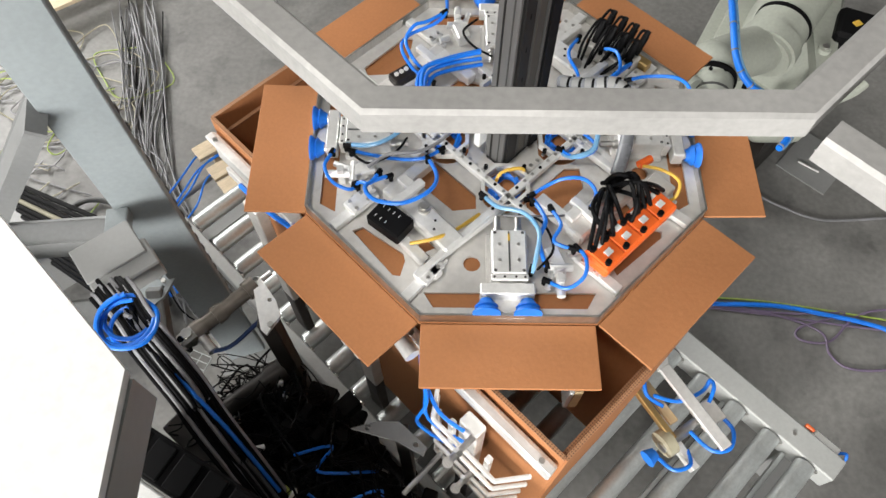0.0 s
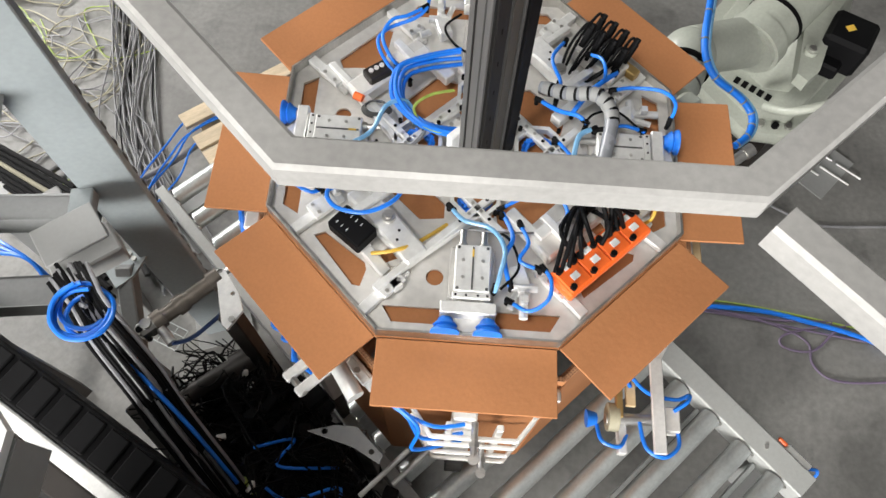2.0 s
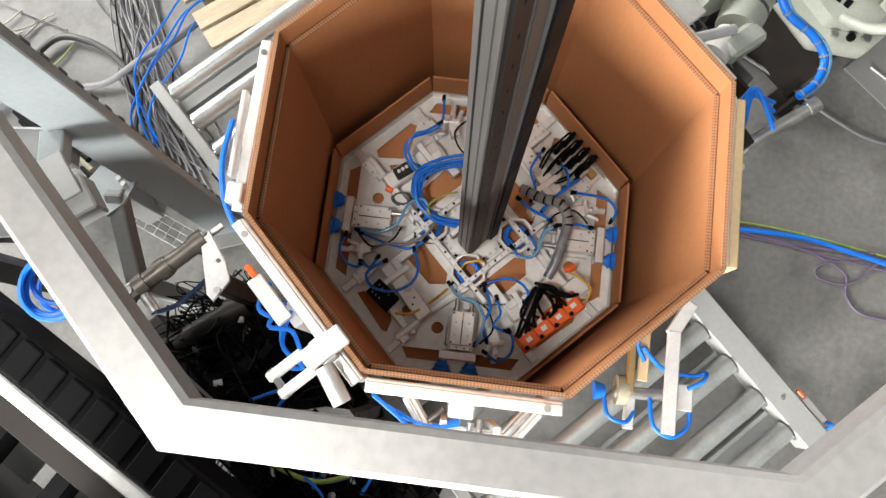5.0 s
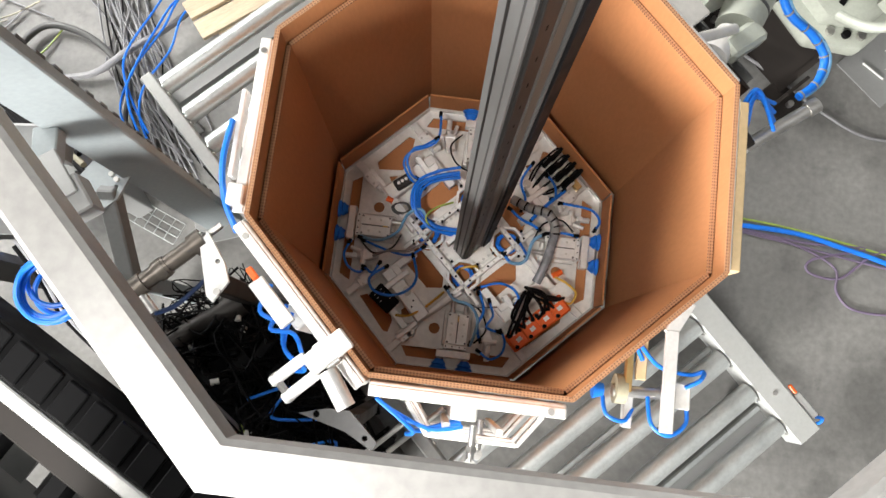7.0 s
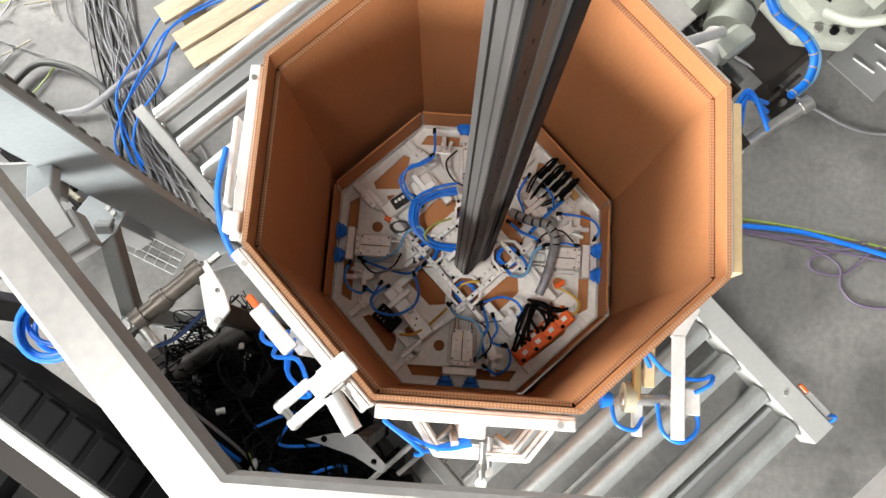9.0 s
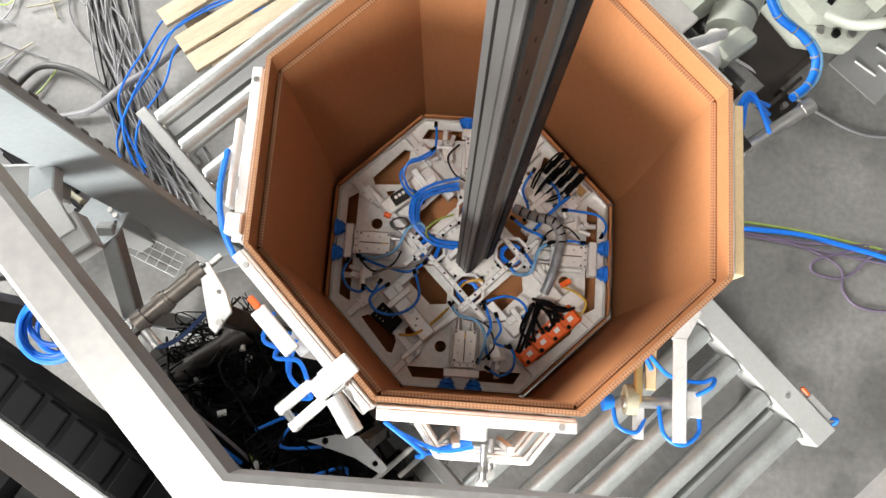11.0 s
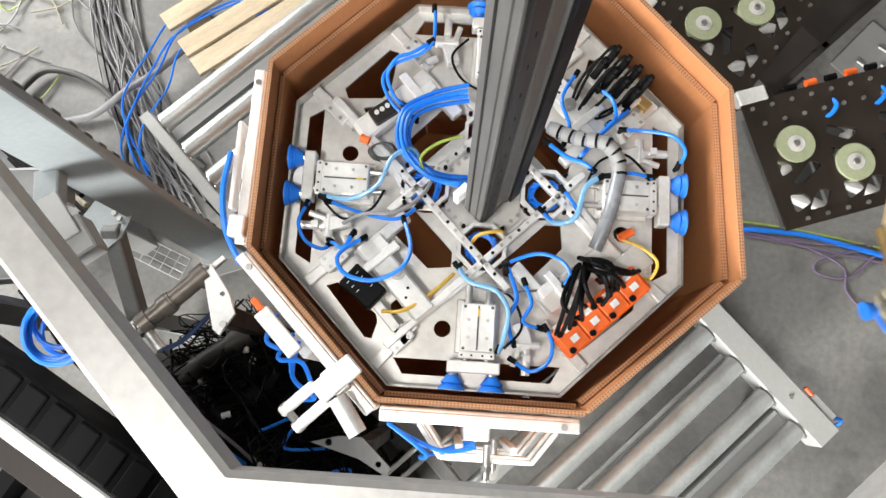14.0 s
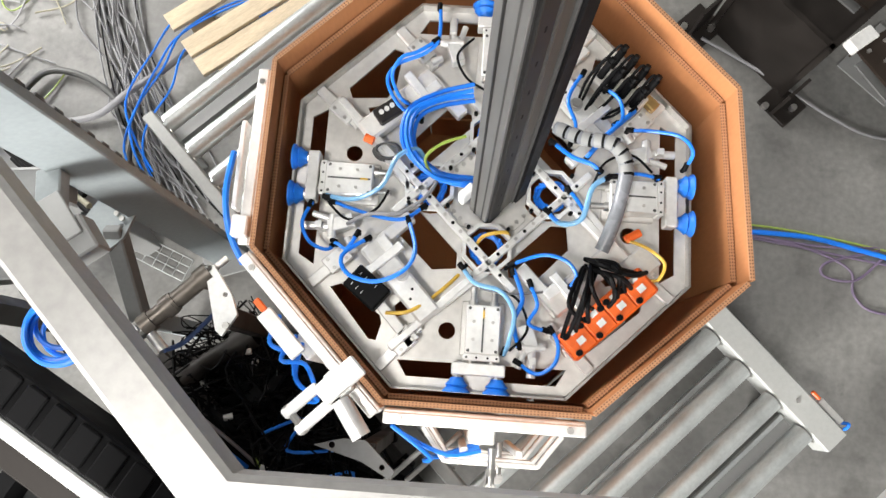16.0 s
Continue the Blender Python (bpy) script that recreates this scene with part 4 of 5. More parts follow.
def gripper_plates():
    """Dark steel plate with lightening holes, carried by the robot; its origin is a corner of the plate."""
    t = thing("gripper_plate", "dark bronze steel gripper plate with cut-outs and pale green rollers", "gripper plate", None, "gripper plates")

    def soft(pts, r=0.012):
        out = []
        n = len(pts)
        for i in range(n):
            p, q0, q1 = Vector(pts[i]), Vector(pts[i - 1]), Vector(pts[(i + 1) % n])
            a, b = p + (q0 - p).normalized() * r, p + (q1 - p).normalized() * r
            out += [a[:], ((a + b) / 2 * 0.45 + p * 0.55)[:], b[:]]
        return out
    holes = []
    for k in range(3):
        y = 0.13 * k
        holes += [soft([(0.03, 0.035 + y), (0.06, 0.02 + y), (0.105, 0.075 + y), (0.075, 0.11 + y)]), soft([(0.1, 0.02 + y), (0.165, 0.02 + y), (0.145, 0.06 + y), (0.12, 0.055 + y)]), soft([(0.125, 0.1 + y), (0.19, 0.035 + y), (0.205, 0.06 + y), (0.15, 0.13 + y)]), soft([(0.215, 0.02 + y), (0.285, 0.02 + y), (0.26, 0.075 + y), (0.225, 0.06 + y)]), soft([(0.22, 0.09 + y), (0.285, 0.05 + y), (0.285, 0.1 + y), (0.235, 0.125 + y)])]
    holes = [[(0.073 + 0.73 * x, y * 0.98 + 0.01) for x, y in h] for h in holes]
    for h in holes:
        mx, my = sum(p[0] for p in h) / len(h), sum(p[1] for p in h) / len(h)
        h[:] = [(mx + 0.88 * (x - mx), my + 0.88 * (y - my)) for x, y in h]
    part("plate", sheet(B(), [(0, 0), (0.31, 0), (0.31, 0.44), (0, 0.44)], holes, -0.004, 0.004), GRIPDARK, t)
    part("edge_flange", box(B(), (0.006, 0.44, 0.03), (0.002, 0.22, -0.018), bevel=0.002), GRIPDARK, t)
    part("corner_block", box(B(), (0.035, 0.07, 0.03), (-0.012, 0.03, -0.005), bevel=0.003), ALU, t, "aluminium corner block")
    for x, y in ((0.125, 0.085), (0.2, 0.2), (0.25, 0.34)):
        b = sheet(B(), ring(0.043, 26, x, y), [ring(0.02, 18, x, y)], -0.03, 0.012)
        w = part("roller", b, PALEGREEN, t, "pale green plastic roller")
        part("roller_bearing", sheet(B(), ring(0.0195, 18, x, y), [ring(0.008, 10, x, y)], -0.02, 0.0135), PLATE, w)
        part("roller_bolt", rod(B(), (x, y, -0.02), (x, y, 0.018), 0.0075, 8), STEEL, w)
    for k in range(3):
        y = 0.13 * k
        for a, c in (((0.04, 0.05 + y), (0.11, 0.12 + y)), ((0.13, 0.1 + y), (0.2, 0.05 + y)), ((0.225, 0.05 + y), (0.28, 0.11 + y))):
            b = rod(B(), (*a, -0.03), (*c, -0.03), 0.017, 16)
            rod(b, (*a, -0.03), ((a[0] * 1.3 - c[0] * 0.3), (a[1] * 1.3 - c[1] * 0.3), -0.03), 0.008, 10)
            part("cylinder", b, ALU, t, "aluminium cylinder under the plate")
        part("rear_plate", box(B(), (0.27, 0.12, 0.006), (0.16, 0.075 + y, -0.055), bevel=0.001), DARKGREY, t)
        part("bracket", box(B(), (0.05, 0.03, 0.02), (0.14 + 0.05 * k, 0.1 + y, -0.04), rz=-40, bevel=0.003), GREYPAINT, t)
    for k in range(5):
        part("plug", rod(B(), (-0.012, 0.12 + 0.05 * k, -0.012), (-0.012, 0.145 + 0.05 * k, -0.012), 0.008, 10), ORANGE if k % 2 else BLACK, t)
    for i in range(26):
        x, y = (0.02, 0.06, 0.295)[i % 3], 0.02 + 0.016 * i
        part("bolt", rod(B(), (x, y, 0.004), (x, y, 0.009), 0.005, 6), STEEL, t)
    for y in (0.15, 0.27):
        part("air_hose", hose(B(), [(0.06, y, -0.02), (0.08, y + 0.03, 0.0), (0.06, y + 0.06, 0.006), (0.03, y + 0.05, -0.01), (0.035, y + 0.02, -0.02)], 0.0055), BLUE, t, "blue air hose")
    return t


GPLATE = gripper_plates()
GPLATE_B = copy_thing(GPLATE, pose(0, 0, 0))


def side_unit():
    """Suction unit over the conveyor, held by a long flat bar."""
    t = thing("suction_unit", "aluminium bar with a suction cup, pale roller and blue hoses", "suction unit")
    b = box(B(), (0.03, 0.23, 0.012), (0.06, -0.01, 0.03), bevel=0.002)
    box(b, (0.03, 0.09, 0.012), (0.075, 0.135, 0.029), rz=-28, bevel=0.002)
    part("flat_bar", b, ALU, t, "bent flat aluminium bar")
    b = box(B(), (0.024, 0.15, 0.012), (0.0, 0.06, 0.012), bevel=0.002)
    box(b, (0.024, 0.07, 0.012), (0.012, 0.158, 0.011), rz=-28, bevel=0.002)
    part("second_bar", b, PLY, t, "pale tan flat bar")
    b = rod(B(), (-0.06, -0.045, 0), (0.07, -0.04, 0), 0.014, 14)
    part("cylinder", b, STEEL, t)
    part("valve_block", box(B(), (0.05, 0.06, 0.05), (0.09, -0.04, -0.005), bevel=0.003), PLATE, t)
    part("bracket", box(B(), (0.02, 0.09, 0.03), (-0.02, -0.08, -0.01), bevel=0.002), ALU, t)
    part("roller", rod(B(), (-0.055, -0.04, 0), (-0.03, -0.04, 0), 0.034, 20), BROWNCABLE, t, "pale rubber roller")
    part("suction_cup", rod(B(), (-0.08, -0.046, 0), (-0.105, -0.047, 0), 0.014, 16, 0.022), BLUECUP, t, "blue suction cup")
    part("stay", box(B(), (0.016, 0.17, 0.02), (-0.03, 0.04, 0.02), bevel=0.002), BRASS, t, "brass coloured stay")
    for pts in ([(-0.08, -0.06, 0.0), (-0.07, -0.1, 0.01), (-0.03, -0.11, 0.01), (-0.01, -0.08, 0.0)], [(0.02, -0.05, 0.01), (0.03, -0.11, 0.02), (0.07, -0.13, 0.02), (0.11, -0.1, 0.01), (0.11, -0.05, 0.0)], [(0.1, -0.02, 0.02), (0.13, 0.0, 0.03), (0.14, 0.02, 0.02), (0.11, 0.01, 0.01), (0.04, 0.02, 0.02), (-0.01, 0.06, 0.04)], [(0.0, 0.03, 0.02), (-0.02, 0.07, 0.03), (0.0, 0.11, 0.04)]):
        part("air_hose", hose(B(), pts, 0.005), BLUE, t, "blue air hose")
    return t


SIDE_UNIT = side_unit()


# ---- industrial robot ----
def loft(rings):
    """Closed solid through polygon rings of equal count, given as (outline, height)."""
    b = B()
    R = [[b.verts.new((x, y, z)) for x, y in o] for o, z in rings]
    for r0, r1 in zip(R, R[1:]):
        for k in range(len(r0)):
            b.faces.new((r0[k], r0[(k + 1) % len(r0)], r1[(k + 1) % len(r0)], r1[k]))
    b.faces.new(R[0][::-1]), b.faces.new(R[-1])
    es = [e for e in b.edges]
    bmesh.ops.bevel(b, geom=es, offset=0.012, segments=2, affect="EDGES", profile=0.6)
    return b


def robot():
    t = thing("industrial_robot", "pale green-white industrial robot arm with a blue hose", "robot")
    skirt = [(0.806, 0.91), (0.955, 0.725), (1.11, 0.712), (1.19, 0.8), (1.4, 1.05), (1.33, 1.42), (1.0, 1.42), (0.82, 1.15)]
    cx, cy = 1.09, 1.05

    def inset(f):
        return [(cx + (x - cx) * f, cy + (y - cy) * f) for x, y in skirt]
    c = part("casting", loft([(inset(0.93), 0.36), (skirt, 0.4), (skirt, 0.45)]), ROBOT, t, "pale painted base casting")
    part("casting_shelf", loft([(inset(0.84), 0.445), (inset(0.82), 0.5)]), ROBOT, t)
    part("casting_body", loft([(inset(0.56), 0.495), (inset(0.52), 0.66), (inset(0.4), 0.78)]), ROBOT, t)
    for x, y, m in ((1.01, 0.757, STEEL), (1.059, 0.752, BLACK), (1.105, 0.752, STEEL)):
        part("bolt", rod(B(), (x, y, 0.449), (x, y, 0.462), 0.013, 10), m, c)
    for j in range(5):
        f = j / 4
        part("brand_bar", box(B(), (0.019, 0.03, 0.002), (0.925 + 0.1 * f, 0.9 - 0.066 * f, 0.501), rz=-34), BLACK, c, "black brand bar")
    sh = part("shoulder", rod(B(), (0.79, 0.72, 0.86), (0.99, 0.95, 0.9), 0.085, 30), ROBOT, t, "pale round shoulder housing")
    part("shoulder_seam", rod(B(), (0.875, 0.818, 0.877), (0.884, 0.828, 0.879), 0.0875, 30), BLACK, sh)
    part("shoulder_collar", rod(B(), (0.8, 0.73, 0.862), (0.83, 0.766, 0.868), 0.094, 30), ROBOT, sh)
    b = sheet(B(), [(0.92, 0.625), (0.945, 0.6), (0.985, 0.64), (1.125, 0.99), (1.05, 1.0), (0.965, 0.8)], [], 0.84, 0.885)
    arm = part("cover_arm", b, ROBOT, t, "pale flat arm cover")
    part("cover_boss", rod(B(), (0.967, 0.705, 0.885), (0.967, 0.705, 0.9), 0.02, 14), ROBOT, arm)
    part("cover_bolt", rod(B(), (0.967, 0.705, 0.9), (0.967, 0.705, 0.906), 0.011, 8), STEEL, arm)
    b = box(B(), (0.13, 0.13, 0.12), (1.09, 0.77, 0.86), rz=-28, bevel=0.012)
    box(b, (0.08, 0.09, 0.05), (1.045, 0.725, 0.83), rz=-28, bevel=0.008)
    part("motor", b, BLACK, t, "black servo motor")
    part("warning_sticker", box(B(), (0.026, 0.02, 0.001), (1.078, 0.773, 0.921), rz=20), YELLOW, t, "yellow warning sticker")
    b = hose(B(), [(1.2, 0.72, 0.7), (1.16, 0.7, 0.68), (1.08, 0.68, 0.66), (1.02, 0.69, 0.62), (0.98, 0.75, 0.56)], 0.015, 12)
    part("motor_cable", b, ROBOT, t, "pale cable conduit")
    e = part("elbow", ball(B(), (0.595, 0.635, 0.92), 0.078, 28), ROBOT, t, "pale round elbow joint")
    part("elbow_ring", rod(B(), (0.581, 0.594, 0.92), (0.578, 0.586, 0.92), 0.0725, 28), BLACK, e)
    for k in range(7):
        q = 0.9 * k
        part("elbow_screw", rod(B(), (0.57 + 0.05 * math.cos(q), 0.57 + 0.012 * math.sin(q), 0.93 + 0.05 * math.sin(q)), (0.569 + 0.055 * math.cos(q), 0.565 + 0.012 * math.sin(q), 0.93 + 0.055 * math.sin(q)), 0.006, 8), BLACK, e)
    part("forearm", rod(B(), (0.605, 0.65, 0.92), (0.79, 0.74, 0.87), 0.07, 24, 0.075), ROBOT, t)
    w = part("wrist", rod(B(), (0.585, 0.58, 0.92), (0.545, 0.47, 0.93), 0.056, 24, 0.05), ROBOT, t)
    part("wrist_seam", rod(B(), (0.566, 0.528, 0.925), (0.563, 0.521, 0.9255), 0.0545, 24), DARKGREY, w)
    b = rod(B(), (0.455, 0.6, 0.93), (0.5, 0.53, 0.935), 0.05, 22)
    ball(b, (0.455, 0.6, 0.93), 0.0498, 18)
    part("wrist_housing", b, ROBOT, t)
    part("wrist_motor", box(B(), (0.1, 0.055, 0.055), (0.552, 0.43, 0.945), rz=41, bevel=0.01), ROBOT, t, "pale square wrist motor")
    part("tool_flange", rod(B(), (0.53, 0.45, 0.93), (0.49, 0.39, 0.94), 0.035, 16), PLATE, t)
    pts = [(0.62, 0.8, 1.12), (0.584, 0.63, 1.12), (0.567, 0.505, 1.1), (0.602, 0.449, 1.06), (0.675, 0.425, 1.02), (0.72, 0.394, 0.985), (0.708, 0.338, 0.98), (0.668, 0.298, 0.98)]
    sl = part("supply_hose", hose(B(), pts, 0.009, 12), BLUE, t, "thick blue supply hose")
    path = spline(pts, 8)
    part("hose_sleeve", hose(B(), [(p + Vector((0.012, 0.004, -0.004)))[:] for p in path[::4]], 0.0065, 10), PALEBLUE, sl, "pale clear sleeve on the hose")
    for i in range(4, len(path) - 2, 5):
        d = (path[i + 1] - path[i]).normalized()
        part("hose_tie", rod(B(), path[i][:], (path[i] + d * 0.004)[:], 0.0105, 12), GREYCABLE, sl)
    return t


ROBOT_ARM = robot()


def pedestal():
    t = thing("robot_pedestal", "black welded steel robot pedestal bolted to the floor", "pedestal")
    for v in (1.3, 1.72):
        part("side_plate", box(B(), (0.36, 0.02, 0.36), uv(0.045, v, 0.18), rz=-45), DARK, t)
    for u in (-0.13, 0.22):
        part("side_plate", box(B(), (0.02, 0.43, 0.36), uv(u, 1.495, 0.18), rz=-45), DARK, t)
    part("riser", rod(B(), (1.15, 1.3, 0.3), (1.15, 1.3, 0.4), 0.16, 24), DARK, t)
    part("top_plate", box(B(), (0.33, 0.42, 0.02), uv(0.045, 1.51, 0.34), rz=-45), DARK, t)
    for u in (-0.16, 0.25):
        f = part("foot_plate", box(B(), (0.13, 0.12, 0.014), uv(u, 1.265, 0.007), rz=-45, bevel=0.003), DARK, t)
        for d in (-0.035, 0.035):
            part("anchor_bolt", rod(B(), uv(u + d, 1.24 + d, 0.014), uv(u + d, 1.24 + d, 0.034), 0.012, 8), STEEL, f)
        part("gusset", box(B(), (0.012, 0.1, 0.16), uv(u, 1.25, 0.09), rz=-45), DARK, t)
    return t


pedestal()


# ---- machine side: brackets, cylinders, cables and a dark bed ----
PLATE_OUTLINE = [(-0.548, -0.172), (-0.53, -0.168), (-0.487, -0.225), (-0.472, -0.262), (-0.497, -0.306), (-0.511, -0.295)]


def machine_side():
    t = thing("air_cylinder", "worn steel air cylinder with clevis on a bracket plate", "cylinder")
    p0, p1 = Vector((-0.65, -0.29, 1.05)), Vector((-0.545, -0.185, 1.05))
    b = rod(B(), p0[:], p1[:], 0.018, 20)
    d = (p1 - p0).normalized()
    for f, r, l in ((0.0, 0.022, 0.012), (0.35, 0.0225, 0.01), (0.42, 0.021, 0.006), (0.95, 0.023, 0.014)):
        c = p0.lerp(p1, f)
        rod(b, (c - d * l)[:], (c + d * l)[:], r, 20)
    part("barrel", b, WORNSTEEL, t, "worn dark steel barrel")
    b = box(B(), (0.05, 0.032, 0.034), (-0.668, -0.308, 1.05), rz=45, bevel=0.006)
    rod(b, (-0.668, -0.308, 1.02), (-0.668, -0.308, 1.075), 0.012, 12)
    rod(b, (-0.64, -0.31, 1.05), (-0.61, -0.34, 1.05), 0.011, 12)
    part("clevis", b, STEEL, t)
    part("clevis_pin", rod(B(), (-0.68, -0.32, 1.0), (-0.68, -0.32, 1.07), 0.007, 10), BLACK, t)
    pl = part("bracket_plate", sheet(B(), PLATE_OUTLINE, [ring(0.006, 10, -0.538, -0.175), ring(0.005, 10, -0.5, -0.225)], 1.056, 1.066), ALU, t, "pale triangular bracket plate")
    part("plate_bolt", rod(B(), (-0.49, -0.285, 1.066), (-0.49, -0.285, 1.074), 0.007, 8), STEEL, pl)
    part("piston_rod", rod(B(), (-0.545, -0.185, 1.05), (-0.51, -0.15, 1.05), 0.007, 10), STEEL, t)
    part("stand", box(B(), (0.04, 0.04, 1.05), (-0.505, -0.265, 0.528), bevel=0.003), DARK, t)
    part("air_hose", hose(B(), [(-0.61, -0.34, 1.05), (-0.58, -0.32, 1.03), (-0.54, -0.27, 1.02), (-0.5, -0.22, 1.02)], 0.005), NAVY, t, "dark blue air hose")
    t = thing("lower_cylinder", "dark air cylinder with black hoses beside the carton", "cylinder")
    part("barrel", rod(B(), (-0.72, -0.42, 0.72), (-0.54, -0.29, 0.75), 0.024, 16), DARK, t)
    part("gland", rod(B(), (-0.56, -0.305, 0.747), (-0.52, -0.277, 0.752), 0.032, 14), DARK, t)
    part("stand", box(B(), (0.04, 0.04, 0.72), (-0.63, -0.355, 0.36), bevel=0.003), DARK, t)
    # added dark block under the black cables, so no light shows between them
    b = box(B(), (0.66, 0.28, 0.58), uv(0.1, -0.69, 0.31), rz=-45, bevel=0.01)
    single("nest_backing", b, DARK, "added low dark block that closes the gaps under tangled black cables", "cabinet")
    t = thing("cable_nest", "tangle of black cables, connectors and a few coloured hoses", "cables")
    b = B()
    rr = random.Random(5)
    for i in range(420):
        u, v, z = rr.uniform(-0.24, 0.42), rr.uniform(-0.82, -0.56), rr.uniform(0.56, 0.74)
        pts = [uv(u + rr.uniform(-0.1, 0.1), min(v + rr.uniform(-0.08, 0.08), -0.53), z + rr.uniform(-0.08, 0.08)) for k in range(5)]
        hose(b, pts, rr.choice((0.0015, 0.002, 0.003)), 4, 4)
    tagged(part("cable", b, BLACK, t, "black cables"), kind="stuff")
    for i in range(22):
        u, v = rr.uniform(-0.25, 0.3), rr.uniform(-0.83, -0.6)
        pts = [uv(u + 0.07 * k, min(v + rr.uniform(-0.05, 0.05), -0.57), 0.62 + rr.uniform(0, 0.1)) for k in range(4)]
        part("conduit", hose(B(), pts, 0.014, 10, 6), BLACK, t, "thick black conduit")
    b = B()
    for i in range(44):
        box(b, (rr.uniform(0.02, 0.06), rr.uniform(0.02, 0.04), rr.uniform(0.02, 0.05)), uv(rr.uniform(-0.18, 0.36), rr.uniform(-0.75, -0.56), rr.uniform(0.58, 0.72)), rz=rr.uniform(0, 90), bevel=0.003)
    for i in range(70):
        box(b, (rr.uniform(0.03, 0.08), rr.uniform(0.02, 0.05), rr.uniform(0.03, 0.06)), uv(rr.uniform(-0.15, 0.6), rr.uniform(-0.6, -0.5), rr.uniform(0.45, 0.66)), rz=rr.choice((45, -45, 20, 70)), bevel=0.003)
    tagged(part("connector", b, BLACK, t, "black connectors"), kind="stuff")
    for i in range(4):
        u = rr.uniform(-0.05, 0.34)
        pts = [uv(u + 0.05 * k + rr.uniform(-0.02, 0.02), -0.62 + rr.uniform(-0.1, 0.06), 0.74 + rr.uniform(-0.03, 0.05)) for k in range(4)]
        part("air_hose", hose(B(), pts, 0.004), BLUE, t, "blue air hose")
    part("earth_cable", hose(B(), [uv(0.05, -0.75, 0.72), uv(0.16, -0.74, 0.74), uv(0.26, -0.68, 0.76), uv(0.3, -0.6, 0.8)], 0.006), GREEN, t, "green and yellow earth cable")
    for i in range(9):
        x, y, z = uv(rr.uniform(-0.18, 0.36), rr.uniform(-0.78, -0.56), rr.uniform(0.72, 0.76))
        b = rod(B(), (x, y, z), (x + rr.uniform(-0.03, 0.03), y + rr.uniform(-0.03, 0.03), z + 0.006), rr.choice((0.005, 0.008)), 10)
        part("metal_gland", b, rr.choice((ALU, STEEL, PLATE)), t, "bright metal cable gland")
    t = thing("link_plate", "drilled aluminium link plate beside the clamps", "plate")
    part("plate", sheet(B(), [(-0.305, -0.497), (-0.251, -0.482), (-0.205, -0.482), (-0.146, -0.535), (-0.153, -0.552), (-0.21, -0.522)], [ring(0.007, 8, -0.27, -0.495), ring(0.006, 8, -0.17, -0.53)], 1.02, 1.03), MASTPALE, t)
    part("stand", box(B(), (0.03, 0.03, 0.66), (-0.2, -0.5, 0.69), bevel=0.002), DARK, t)
    for a, c in (((-0.13, -0.57), (-0.02, -0.46)), ((-0.2, -0.6), (-0.1, -0.5))):
        part("tie_rod", rod(B(), (*a, 0.86), (*c, 0.9), 0.006, 10), STEEL, t)


machine_side()


def machine_bed():
    t = thing("machine_bed", "black machine bed with grey panels between dark frame bars", "machine bed")
    d = Vector((0.64, -0.36, 0)).normalized()
    n = Vector((-d.y, d.x, 0)) * -1
    a0 = Vector((-1.35, -0.145, 0))
    rz = math.degrees(math.atan2(d.y, d.x))
    L = 1.5

    def bar(w, h, off, z, m, name, l=L, s=0.0):
        p = a0 + d * (l / 2 + s) + n * off
        part(name, box(B(), (l, w, h), (p.x, p.y, z), rz=rz, bevel=0.004), m, t)
    bar(0.09, 0.12, 0.045, 0.96, BLACK, "chain_channel")
    bar(0.03, 0.03, 0.11, 1.0, ALU, "edge_strip")
    bar(0.05, 0.1, 0.155, 0.94, DARK, "frame_bar")
    bar(0.05, 0.1, 0.42, 0.94, DARK, "frame_bar")
    for i in range(9):
        p = a0 + d * (0.1 + 0.17 * i) + n * 0.29
        part("cross_bar", box(B(), (0.035, 0.25, 0.08), (p.x, p.y, 0.94), rz=rz), BLACK, t)
        if i < 8:
            q = a0 + d * (0.185 + 0.17 * i) + n * 0.29
            part("panel", box(B(), (0.13, 0.22, 0.01), (q.x, q.y, 0.6), rz=rz), DARKGREY, t, "grey panel")
    bar(0.5, 0.012, 0.71, 0.9, DARKGREY, "cover_sheet")
    for i in range(10):
        p = a0 + d * (0.1 + 0.14 * i) + n * 0.5
        part("slot_plate", box(B(), (0.05, 0.016, 0.004), (p.x, p.y, 0.909), rz=rz), BLACK, t)
    bar(0.02, 0.4, 0.16, 0.72, DARKGREY, "side_skirt")
    bar(0.02, 0.4, 0.43, 0.72, DARKGREY, "side_skirt")
    for s in (0.1, 1.4):
        for off in (0.06, 0.42):
            p = a0 + d * s + n * off
            part("leg", box(B(), (0.06, 0.06, 0.89), (p.x, p.y, 0.445), rz=rz), DARK, t)
    for i in range(22):
        p = a0 + d * (0.05 + 0.066 * i) + n * 0.045
        part("chain_link", box(B(), (0.05, 0.075, 0.012), (p.x, p.y, 1.026), rz=rz, bevel=0.003), BLACK, t)
    # light cover panel close under the camera's first stand
    t = thing("cover_panel", "white painted sheet metal cover panel on a grey box", "panel")
    part("sheet", sheet(B(), [(-0.384, -0.671), (-0.62, -0.438), (-0.9, -0.7), (-0.7, -1.1), (-0.376, -1.1)], [], 1.927, 1.939), WHITE, t)
    part("side_skirt", box(B(), (0.012, 0.42, 0.06), (-0.387, -0.885, 1.896)), GREYPAINT, t)
    part("box_body", box(B(), (0.24, 0.3, 1.92), (-0.62, -0.9, 0.965), bevel=0.006), GREYPAINT, t)


machine_bed()


